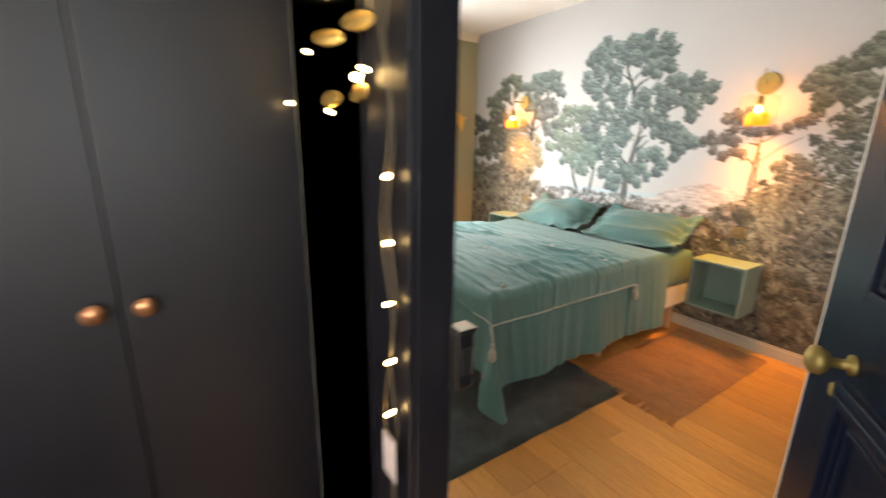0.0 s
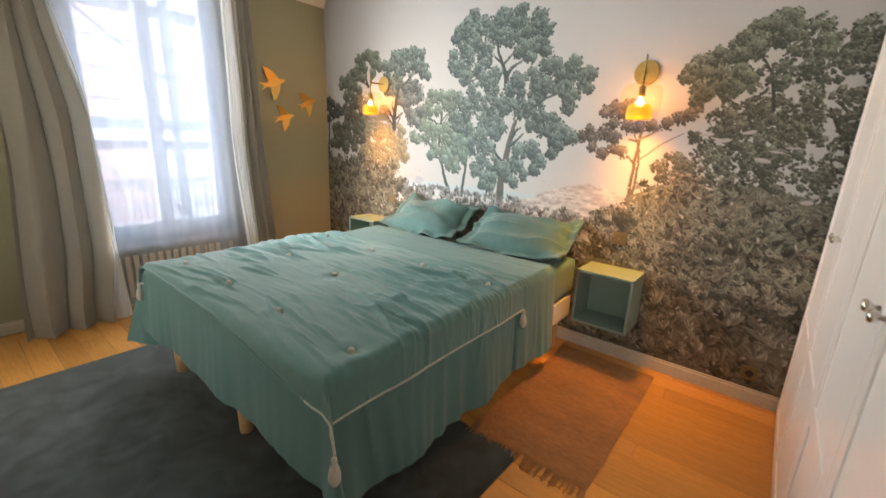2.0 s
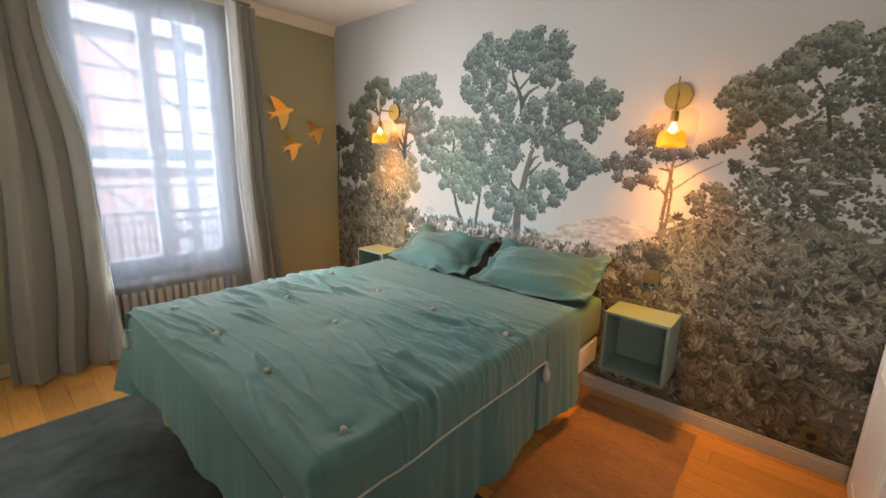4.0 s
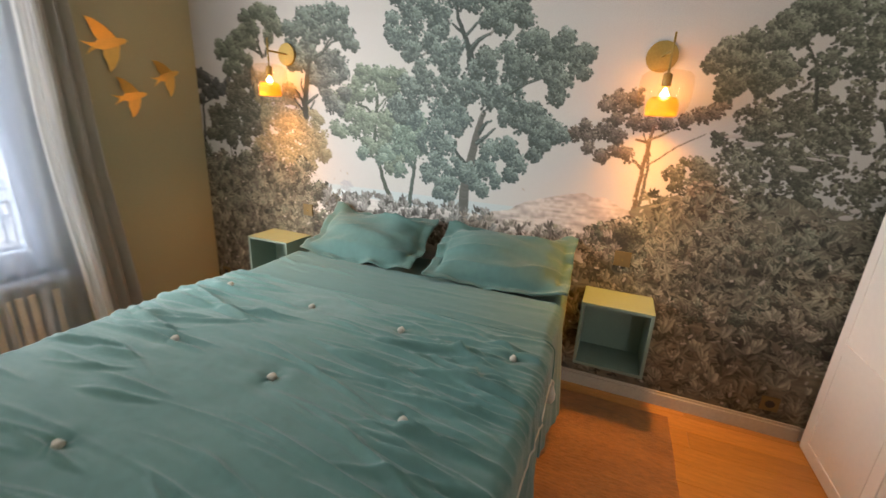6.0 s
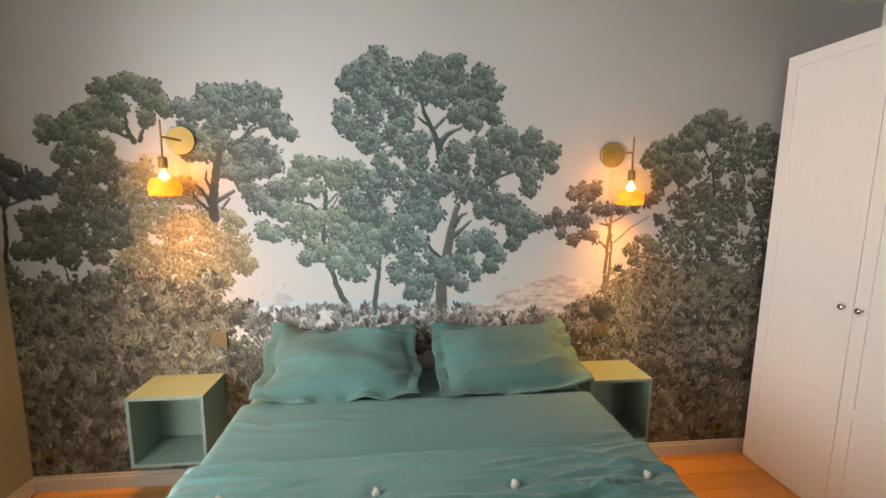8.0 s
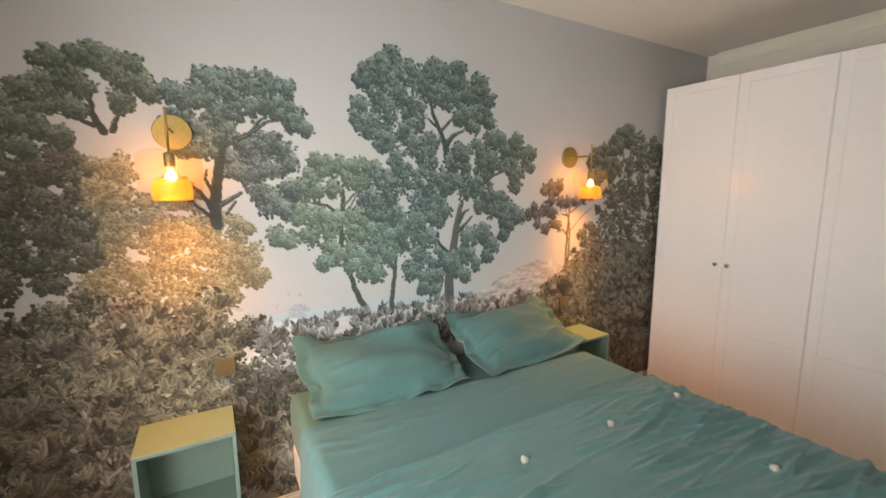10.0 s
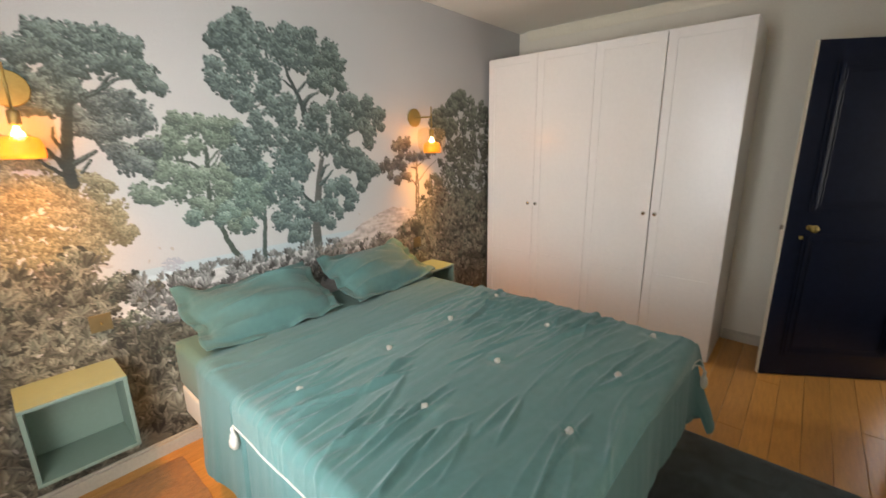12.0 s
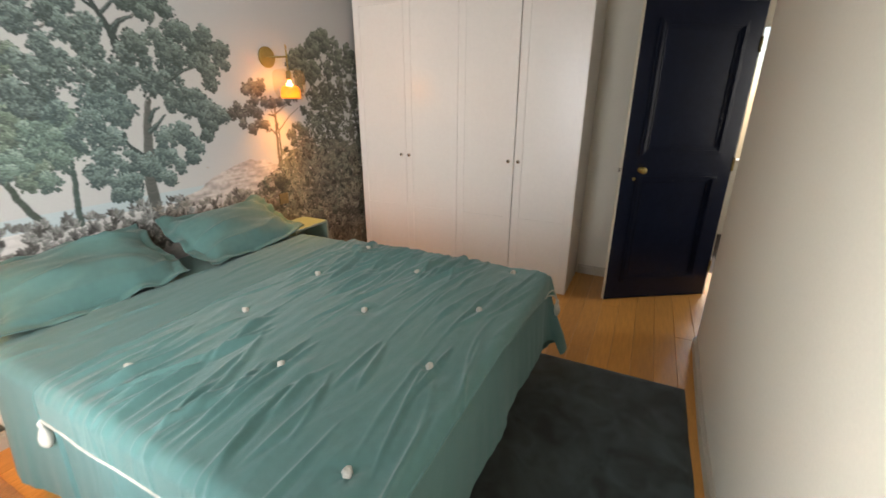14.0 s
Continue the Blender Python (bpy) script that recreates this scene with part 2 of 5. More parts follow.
def slab(bm, lo, hi, bevel=0.0, mat=0):
    r = bmesh.ops.create_cube(bm, size=1)
    vs = r["verts"]
    for v in vs:
        v.co = Vector([lo[i] + (v.co[i] + 0.5) * (hi[i] - lo[i]) for i in range(3)])
    fs = {f for v in vs for f in v.link_faces}
    for f in fs:
        f.material_index = mat
    if bevel:
        es = list({e for v in vs for e in v.link_edges})
        bmesh.ops.bevel(bm, geom=es, offset=bevel, segments=2, affect="EDGES", profile=0.6)
    return bm


def boxes(*items, bevel=0.0):
    bm = bmesh.new()
    for lo, hi in items:
        slab(bm, lo, hi, bevel)
    return bm


def lathe(profile, n=24, m=None, bm=None):
    """Turn (radius, height) pairs round z."""
    bm = bm or bmesh.new()
    rings = []
    for r, z in profile:
        ring = []
        for k in range(n):
            a = 2 * math.pi * k / n
            co = Vector((r * math.cos(a), r * math.sin(a), z))
            ring.append(bm.verts.new(m @ co if m else co))
        rings.append(ring)
    for a, b in zip(rings, rings[1:]):
        for k in range(n):
            bm.faces.new((a[k], a[(k + 1) % n], b[(k + 1) % n], b[k]))
    for ring, flip in ((rings[0], True), (rings[-1], False)):
        if profile[0 if flip else -1][0] > 1e-5:
            bm.faces.new(ring[::-1] if flip else ring)
    return bm


def tube(points, radius, n=8, bm=None):
    bm = bm or bmesh.new()
    rings = []
    pts = [Vector(p) for p in points]
    for i, p in enumerate(pts):
        d = (pts[min(i + 1, len(pts) - 1)] - pts[max(i - 1, 0)]).normalized()
        side = d.cross(Vector((0.3, 0.2, 1)) if abs(d.z) < 0.9 else Vector((1, 0.1, 0))).normalized()
        up = side.cross(d)
        r = radius[i] if isinstance(radius, (list, tuple)) else radius
        rings.append([bm.verts.new(p + (side * math.cos(2 * math.pi * k / n) + up * math.sin(2 * math.pi * k / n)) * r) for k in range(n)])
    for a, b in zip(rings, rings[1:]):
        for k in range(n):
            bm.faces.new((a[k], b[k], b[(k + 1) % n], a[(k + 1) % n]))
    bm.faces.new(rings[0][::-1]), bm.faces.new(rings[-1])
    return bm


def sheet_mesh(name, f, nu, nv, thick=0.0):
    """A cloth over the grid f(u, v) -> place, u and v from 0 to 1; thick gives it an underside."""
    bm = bmesh.new()
    g = [[bm.verts.new(f(i / nu, j / nv)) for j in range(nv + 1)] for i in range(nu + 1)]
    for i in range(nu):
        for j in range(nv):
            bm.faces.new((g[i][j], g[i + 1][j], g[i + 1][j + 1], g[i][j + 1]))
    if thick:
        bmesh.ops.recalc_face_normals(bm, faces=bm.faces)
        bmesh.ops.solidify(bm, geom=bm.faces[:], thickness=thick)
    return bm


def nz(x, y=0.0, z=0.0):
    return noise.noise(Vector((x, y, z)))


def structure(name, bm, material, label="", smooth=False, m=None):
    return tagged(part(name, bm, material, None, label, smooth, m), kind="structure")




# ---- the room: east wall x 3.385, north wall y 4.28, south wall y -0.385, west wall x 0.445 ----
EAST, NORTH, SOUTH, WEST, TOP = 3.385, 4.28, -0.385, 0.445, 2.68
structure("wall_east", boxes(((EAST + 0.004, SOUTH - 0.2, 0), (EAST + 0.2, NORTH + 0.35, TOP))), "cream_wall")
WX0, WX1, WZ0, WZ1 = 1.32, 2.33, 0.50, 2.52
structure("wall_north", boxes(((WEST - 0.15, NORTH, 0), (WX0, NORTH + 0.35, TOP)), ((WX1, NORTH, 0), (EAST + 0.004, NORTH + 0.35, TOP)),
                              ((WX0, NORTH, 0), (WX1, NORTH + 0.35, WZ0)), ((WX0, NORTH, WZ1), (WX1, NORTH + 0.35, TOP))), "green_wall")
structure("wall_south", boxes(((-1.2, SOUTH - 0.2, 0), (-0.8, SOUTH, TOP)), ((WEST - 0.155, SOUTH - 0.2, 0), (EAST + 0.004, SOUTH, TOP))), "cream_wall")


def taper(bm):
    """The west wall runs out a little towards the door."""
    for v in bm.verts:
        if v.co.y < 1.45 and v.co.x > 0.40:
            v.co.x -= 0.027
    return bm


structure("wall_west_end", taper(boxes(((WEST - 0.15, 0.60, 0), (WEST, 1.5, 2.2445)))), "cream_wall")
structure("wall_west", boxes(((WEST - 0.15, 1.5, 0), (WEST, NORTH, TOP)), ((WEST - 0.15, 0.60, 2.245), (WEST, 1.5, TOP)), ((WEST - 0.15, SOUTH, 0), (0.30, -0.384, TOP)),
                             ((WEST - 0.15, SOUTH, 2.245), (WEST, 0.60, TOP))), "cream_wall")
structure("ceiling", boxes(((-1.4, -2.6, TOP), (EAST + 0.2, NORTH + 0.35, TOP + 0.1))), "ceiling")


def cornice(axis, at, a, b, out):
    bm = bmesh.new()
    prof = [(0, -0.085), (0.006, -0.08), (0.010, -0.06), (0.024, -0.035), (0.034, -0.014), (0.042, -0.010), (0.042, 0.012), (0, 0.012)]
    rows = []
    for s in (a, b):
        rows.append([bm.verts.new((s, at + out * d, TOP + h) if axis == "x" else (at + out * d, s, TOP + h)) for d, h in prof])
    count = len(prof)
    for k in range(count):
        bm.faces.new((rows[0][k], rows[1][k], rows[1][(k + 1) % count], rows[0][(k + 1) % count]))
    bm.faces.new(rows[0]), bm.faces.new(rows[1][::-1])
    bmesh.ops.recalc_face_normals(bm, faces=bm.faces)
    return bm


structure("cornice_north", cornice("x", NORTH, WEST, EAST, -1), "trim")
structure("cornice_south", cornice("x", SOUTH, WEST, EAST - 0.10, 1), "trim")
structure("cornice_west", cornice("y", WEST, SOUTH, NORTH, 1), "trim")


def skirting(axis, at, a, b, out, h=0.085):
    lo, hi = sorted((at, at + out * 0.018))
    l2, h2 = sorted((at, at + out * 0.010))
    if axis == "x":
        return boxes(((a, lo, 0), (b, hi, h - 0.015)), ((a, l2, h - 0.015), (b, h2, h)), bevel=0.003)
    return boxes(((lo, a, 0), (hi, b, h - 0.015)), ((l2, a, h - 0.015), (h2, b, h)), bevel=0.003)


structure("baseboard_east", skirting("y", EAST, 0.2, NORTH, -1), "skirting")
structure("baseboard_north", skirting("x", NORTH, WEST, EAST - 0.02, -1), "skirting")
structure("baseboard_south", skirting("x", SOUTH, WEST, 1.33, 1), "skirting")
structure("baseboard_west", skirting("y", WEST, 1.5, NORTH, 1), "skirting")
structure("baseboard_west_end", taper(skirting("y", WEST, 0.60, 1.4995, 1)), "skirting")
# ---- the mural ----
OAK_TOP = [(2.443, 2.233, 0.087), (2.532, 2.19, 0.081), (2.586, 2.152, 0.043), (2.619, 1.971, 0.037), (2.609, 2.034, 0.037), (2.474, 2.121, 0.105), (2.34, 2.222, 0.074), (2.34, 2.11, 0.093), (2.466, 2.014, 0.093), (2.566, 1.935, 0.068), (2.485, 1.858, 0.062), (2.31, 2.026, 0.074), (2.252, 2.196, 0.068), (2.179, 2.245, 0.068), (2.192, 2.142, 0.074), (2.091, 2.236, 0.077), (2.024, 2.27, 0.05), (2.031, 2.201, 0.062), (2.103, 2.124, 0.081), (2.013, 2.098, 0.068), (2.37, 1.91, 0.062), (2.31, 1.961, 0.05), (2.487, 2.232, 0.05), (2.428, 2.302, 0.037), (2.461, 1.923, 0.068)]
OAK_RIGHT = [(1.89, 2.205, 0.062), (1.941, 2.139, 0.068), (1.837, 2.136, 0.056), (1.878, 2.051, 0.068), (1.819, 2.001, 0.037), (1.967, 2.035, 0.062), (1.935, 1.97, 0.046), (2.035, 2.013, 0.037), (1.797, 1.904, 0.056), (1.743, 1.916, 0.05), (1.697, 1.839, 0.068), (1.615, 1.899, 0.05), (1.58, 1.821, 0.068), (1.496, 1.835, 0.05), (1.525, 1.763, 0.056), (1.668, 1.751, 0.074), (1.602, 1.684, 0.062), (1.63, 1.632, 0.043), (1.916, 1.854, 0.062), (1.859, 1.806, 0.074), (2.006, 1.831, 0.062), (1.791, 1.778, 0.062)]
OAK_MID = [(2.31, 1.854, 0.074), (2.395, 1.754, 0.081), (2.242, 1.788, 0.081), (2.204, 1.871, 0.056), (2.034, 1.751, 0.087), (1.85, 1.726, 0.074), (2.493, 1.671, 0.074), (2.457, 1.612, 0.087), (2.364, 1.689, 0.081), (2.247, 1.662, 0.093), (2.124, 1.659, 0.087), (2.001, 1.638, 0.087), (1.883, 1.625, 0.087), (1.807, 1.582, 0.074), (1.718, 1.538, 0.068), (1.646, 1.478, 0.062), (1.582, 1.442, 0.05), (1.687, 1.424, 0.062), (1.778, 1.484, 0.062), (1.879, 1.525, 0.05), (1.702, 1.335, 0.043), (1.663, 1.38, 0.043), (2.542, 1.533, 0.074), (2.581, 1.569, 0.056)]
OAK_LOW = [(2.47, 1.489, 0.074), (2.293, 1.555, 0.074), (2.191, 1.566, 0.074), (2.308, 1.44, 0.068), (2.19, 1.464, 0.068), (2.131, 1.497, 0.043), (2.339, 1.367, 0.087), (2.238, 1.338, 0.062), (2.307, 1.24, 0.081), (2.187, 1.227, 0.068), (2.078, 1.197, 0.068), (1.973, 1.232, 0.068), (1.954, 1.322, 0.068), (1.86, 1.341, 0.062), (1.794, 1.269, 0.05), (1.829, 1.21, 0.037), (1.907, 1.163, 0.037), (2.035, 1.14, 0.043), (2.172, 1.123, 0.043), (2.236, 1.122, 0.056), (2.339, 1.165, 0.056), (2.204, 1.053, 0.037), (2.268, 1.055, 0.037), (1.986, 1.102, 0.028), (1.883, 1.378, 0.05)]
OAK_GAPS = [(2.19, 1.984, 0.028), (2.109, 1.951, 0.019), (2.031, 1.967, 0.019), (1.963, 1.897, 0.034), (2.421, 1.958, 0.019), (2.296, 2.192, 0.015), (2.34, 1.553, 0.022), (1.75, 1.683, 0.04), (1.907, 1.437, 0.046), (2.006, 1.5, 0.022), (2.355, 1.47, 0.019), (1.959, 1.479, 0.025), (1.855, 1.451, 0.025), (2.22, 1.411, 0.015), (2.167, 1.403, 0.012), (2.114, 1.916, 0.015)]
ASH = [(2.828, 1.753, 0.031), (2.783, 1.733, 0.056), (2.701, 1.735, 0.062), (2.615, 1.728, 0.062), (2.554, 1.721, 0.043), (2.607, 1.659, 0.062), (2.669, 1.667, 0.037), (2.762, 1.62, 0.037), (2.862, 1.677, 0.056), (2.926, 1.616, 0.068), (2.989, 1.578, 0.056), (2.84, 1.602, 0.031), (2.931, 1.509, 0.068), (2.838, 1.48, 0.068), (2.746, 1.46, 0.056), (3.029, 1.404, 0.05), (2.968, 1.383, 0.043), (2.873, 1.395, 0.05), (2.785, 1.41, 0.043), (2.636, 1.485, 0.05), (2.583, 1.455, 0.043), (2.669, 1.412, 0.037), (2.622, 1.376, 0.031), (2.797, 1.334, 0.031), (2.751, 1.293, 0.05), (2.671, 1.311, 0.043), (2.562, 1.244, 0.056), (2.61, 1.184, 0.043)]
ASH_NEAR = [(2.554, 1.33, 0.056), (2.481, 1.363, 0.068), (2.409, 1.387, 0.056), (2.625, 1.265, 0.056), (2.472, 1.268, 0.043), (2.409, 1.311, 0.056), (2.673, 1.231, 0.031), (2.815, 1.26, 0.037), (2.547, 1.17, 0.037), (2.496, 1.426, 0.056), (2.418, 1.459, 0.056), (2.559, 1.393, 0.043)]
ELM = [(3.261, 2.083, 0.05), (3.29, 2.018, 0.062), (3.189, 2.054, 0.068), (3.113, 2.078, 0.056), (3.024, 2.086, 0.062), (2.95, 2.065, 0.037), (3.058, 2.009, 0.062), (3.15, 1.97, 0.068), (3.236, 1.933, 0.068), (2.97, 1.974, 0.056), (2.918, 1.935, 0.05), (2.874, 1.901, 0.025), (3.359, 1.982, 0.062), (3.392, 2.015, 0.043), (3.38, 1.901, 0.056), (3.302, 1.859, 0.056), (3.217, 1.861, 0.05), (3.289, 1.792, 0.043), (3.358, 1.799, 0.043)]
ELM_LOW = [(3.044, 1.827, 0.056), (2.973, 1.788, 0.05), (3.096, 1.761, 0.062), (3.137, 1.695, 0.062), (3.044, 1.703, 0.068), (2.96, 1.741, 0.043), (3.105, 1.617, 0.05), (3.046, 1.558, 0.056), (2.992, 1.522, 0.037), (2.956, 1.621, 0.043), (3.191, 1.705, 0.037), (3.145, 1.813, 0.037), (3.209, 1.759, 0.028)]
PLANE_TOP = [(3.75, 2.086, 0.043), (3.686, 2.107, 0.037), (3.625, 2.122, 0.04), (3.726, 2.036, 0.062), (3.803, 2.014, 0.037), (3.838, 1.97, 0.046), (3.764, 1.964, 0.062), (3.685, 2.003, 0.05), (3.581, 2.09, 0.05), (3.521, 2.097, 0.037), (3.503, 2.041, 0.043), (3.551, 2.034, 0.031), (3.555, 1.96, 0.043), (3.47, 2.008, 0.037), (3.918, 1.931, 0.043), (4.01, 1.915, 0.037), (4.038, 1.868, 0.031), (3.97, 1.881, 0.043), (3.897, 1.86, 0.062), (3.822, 1.856, 0.05), (3.76, 1.816, 0.037), (3.915, 1.789, 0.05), (3.962, 1.755, 0.031), (3.815, 1.919, 0.056), (3.708, 1.928, 0.037), (3.855, 1.779, 0.031)]
PLANE_DARK = [(3.904, 1.676, 0.056), (3.825, 1.699, 0.05), (3.75, 1.74, 0.043), (3.721, 1.672, 0.062), (3.946, 1.591, 0.05), (3.853, 1.593, 0.074), (3.764, 1.559, 0.074), (3.683, 1.597, 0.05), (3.959, 1.484, 0.062), (3.867, 1.471, 0.068), (3.775, 1.457, 0.062), (3.679, 1.481, 0.056), (4.017, 1.399, 0.043), (3.926, 1.369, 0.062), (3.801, 1.363, 0.062), (3.707, 1.365, 0.056), (4.142, 1.464, 0.037), (4.089, 1.49, 0.031), (4.059, 1.435, 0.043), (4.127, 1.396, 0.05), (4.041, 1.335, 0.05), (4.188, 1.29, 0.043), (4.107, 1.308, 0.05), (3.97, 1.273, 0.05), (3.842, 1.283, 0.043)]
PLANE_LAMP_GLOW = [(3.552, 1.509, 0.074), (3.433, 1.518, 0.068), (3.564, 1.384, 0.081), (3.407, 1.388, 0.087), (3.286, 1.416, 0.074), (3.196, 1.346, 0.056), (3.48, 1.266, 0.081), (3.321, 1.27, 0.074), (3.163, 1.267, 0.05), (3.115, 1.221, 0.028), (3.265, 1.175, 0.056), (3.637, 1.281, 0.062), (3.7, 1.222, 0.05), (3.405, 1.604, 0.043), (3.612, 1.689, 0.05), (3.636, 1.599, 0.05), (3.183, 1.456, 0.031), (3.425, 1.164, 0.043), (3.553, 1.161, 0.043)]
PINE_L = [(4.248, 1.734, 0.031), (4.206, 1.705, 0.037), (4.259, 1.659, 0.031), (4.163, 1.691, 0.031), (4.14, 1.632, 0.034), (4.09, 1.663, 0.028), (4.05, 1.619, 0.028), (4.002, 1.635, 0.025), (3.965, 1.681, 0.019), (4.204, 1.615, 0.025), (4.259, 1.559, 0.022), (4.1, 1.594, 0.022), (4.162, 1.586, 0.022)]
PINE_R = [(1.366, 1.607, 0.034), (1.316, 1.639, 0.031), (1.46, 1.498, 0.028), (1.501, 1.459, 0.034), (1.422, 1.449, 0.04), (1.362, 1.484, 0.04), (1.294, 1.452, 0.034), (1.282, 1.6, 0.034), (1.428, 1.389, 0.022), (1.235, 1.638, 0.028), (1.219, 1.519, 0.034), (1.355, 1.35, 0.022), (1.156, 1.517, 0.031), (1.079, 1.522, 0.025), (1.003, 1.54, 0.025), (0.943, 1.566, 0.025), (0.899, 1.588, 0.022), (0.865, 1.616, 0.019), (1.237, 1.365, 0.022), (1.295, 1.383, 0.019), (1.319, 1.532, 0.028)]
PLANE_R_EDGE = [(0.927, 1.828, 0.031), (0.9, 1.861, 0.031), (0.944, 1.789, 0.028), (0.863, 1.809, 0.031), (0.842, 1.708, 0.031), (0.825, 1.868, 0.034), (0.799, 1.801, 0.04), (0.773, 1.742, 0.037), (0.726, 1.758, 0.034), (0.731, 1.888, 0.046), (0.691, 1.907, 0.043), (0.702, 1.812, 0.037), (0.661, 1.775, 0.028), (0.637, 1.931, 0.05), (0.808, 1.904, 0.019), (0.656, 2.008, 0.037), (0.687, 1.97, 0.043), (0.608, 2.01, 0.037), (0.546, 2.037, 0.037), (0.566, 1.967, 0.043), (0.877, 1.665, 0.025)]
OAK_WOOD = [[(2.101, 0.892, 0.0403), (2.098, 1.099, 0.0372), (2.067, 1.294, 0.031), (2.039, 1.437, 0.0248), (2.013, 1.54, 0.0186)], [(2.108, 1.785, 0.0248), (2.116, 1.849, 0.0248), (2.154, 1.939, 0.0155), (2.2, 2.029, 0.0124), (2.216, 2.155, 0.0077)], [(2.16, 1.95, 0.0124), (2.202, 1.975, 0.0093), (2.232, 2.0, 0.0062)], [(2.11, 1.867, 0.0217), (2.072, 1.912, 0.0155), (2.009, 1.945, 0.0077)], [(2.139, 1.942, 0.0124), (2.086, 1.995, 0.0093), (2.056, 2.024, 0.0062)], [(2.034, 1.374, 0.0186), (1.991, 1.41, 0.0124), (1.933, 1.461, 0.0062)]]
OAK_WOOD += [[(2.029, 1.428, 0.0155), (1.993, 1.485, 0.0109), (1.956, 1.501, 0.0062)], [(2.101, 1.245, 0.0186), (2.149, 1.292, 0.0124), (2.191, 1.361, 0.0093), (2.22, 1.392, 0.0062)], [(1.893, 1.634, 0.0124), (1.781, 1.7, 0.0109), (1.661, 1.739, 0.0062)], [(2.467, 1.873, 0.0062), (2.416, 1.831, 0.0077), (2.358, 1.873, 0.0062)], [(2.009, 1.939, 0.0093), (1.957, 1.992, 0.0077), (2.011, 2.014, 0.0062)]]
ASH_WOOD = [[(2.589, 0.947, 0.0217), (2.645, 1.053, 0.0186), (2.687, 1.176, 0.0155), (2.73, 1.357, 0.0155), (2.723, 1.483, 0.0155), (2.708, 1.584, 0.0124), (2.739, 1.662, 0.0093), (2.775, 1.703, 0.0046)], [(2.723, 1.483, 0.0124), (2.79, 1.543, 0.0093), (2.873, 1.556, 0.0046)], [(2.712, 1.535, 0.0093), (2.649, 1.598, 0.0062), (2.611, 1.629, 0.0046)], [(2.466, 0.95, 0.0186), (2.452, 1.09, 0.0155), (2.438, 1.189, 0.0139), (2.434, 1.279, 0.0093), (2.406, 1.356, 0.0046)], [(2.438, 1.182, 0.0093), (2.495, 1.245, 0.0062), (2.529, 1.299, 0.0046)], [(2.727, 1.451, 0.0093), (2.808, 1.474, 0.0062), (2.894, 1.485, 0.0046)], [(2.69, 1.182, 0.0093), (2.625, 1.265, 0.0062), (2.586, 1.32, 0.0046)], [(2.71, 1.498, 0.0093), (2.665, 1.546, 0.0062), (2.643, 1.592, 0.0046)]]
ELM_WOOD = [[(3.269, 1.469, 0.0279), (3.271, 1.571, 0.0279), (3.252, 1.668, 0.0248), (3.231, 1.788, 0.0217), (3.217, 1.817, 0.0186), (3.174, 1.833, 0.0155), (3.108, 1.867, 0.0124), (3.075, 1.92, 0.0093), (3.027, 1.961, 0.0046)], [(3.105, 1.87, 0.0109), (3.045, 1.92, 0.0093), (2.984, 1.933, 0.0046)], [(3.283, 1.54, 0.0155), (3.324, 1.615, 0.0093), (3.355, 1.642, 0.0046)], [(3.291, 1.509, 0.0124), (3.344, 1.557, 0.0077), (3.374, 1.605, 0.0046)], [(3.244, 1.559, 0.0155), (3.161, 1.61, 0.0093)], [(3.229, 1.517, 0.0093), (3.188, 1.573, 0.0077)], [(3.272, 1.607, 0.0124), (3.298, 1.667, 0.0077), (3.289, 1.712, 0.0046)]]
PLANE_WOOD = [[(3.624, 1.843, 0.0186), (3.651, 1.906, 0.0139), (3.652, 1.975, 0.0093), (3.617, 2.024, 0.0046)], [(3.652, 1.865, 0.0124), (3.709, 1.893, 0.0077), (3.762, 1.903, 0.0046)], [(3.596, 1.849, 0.0155), (3.572, 1.911, 0.0093), (3.513, 1.932, 0.0046)], [(3.668, 1.35, 0.0093), (3.677, 1.444, 0.0077), (3.692, 1.506, 0.0046)], [(3.953, 1.328, 0.0124), (3.963, 1.406, 0.0077), (3.988, 1.452, 0.0046)], [(3.95, 1.359, 0.0093), (3.905, 1.414, 0.0046)], [(4.271, 1.225, 0.0155), (4.251, 1.399, 0.0124), (4.242, 1.523, 0.0109), (4.243, 1.584, 0.0093), (4.246, 1.644, 0.0046)], [(4.239, 1.523, 0.0093), (4.167, 1.549, 0.0077), (4.101, 1.581, 0.0046)], [(3.268, 1.037, 0.0124), (3.265, 1.168, 0.0093), (3.246, 1.265, 0.0062)], [(3.527, 1.162, 0.0093), (3.522, 1.291, 0.0077), (3.495, 1.386, 0.0046)]]
PINE_R_WOOD = [[(1.158, 1.049, 0.0139), (1.154, 1.22, 0.0124), (1.147, 1.348, 0.0124), (1.146, 1.443, 0.0109), (1.137, 1.512, 0.0077)], [(1.145, 1.43, 0.0093), (1.212, 1.444, 0.0062)], [(1.143, 1.446, 0.0077), (1.075, 1.482, 0.0062), (1.033, 1.502, 0.0046)], [(1.158, 1.303, 0.0077), (1.203, 1.347, 0.0046)], [(0.859, 0.98, 0.0124), (0.883, 1.194, 0.0109), (0.907, 1.29, 0.0093), (0.937, 1.369, 0.0046)], [(0.897, 1.258, 0.0077), (0.852, 1.317, 0.0046)]]
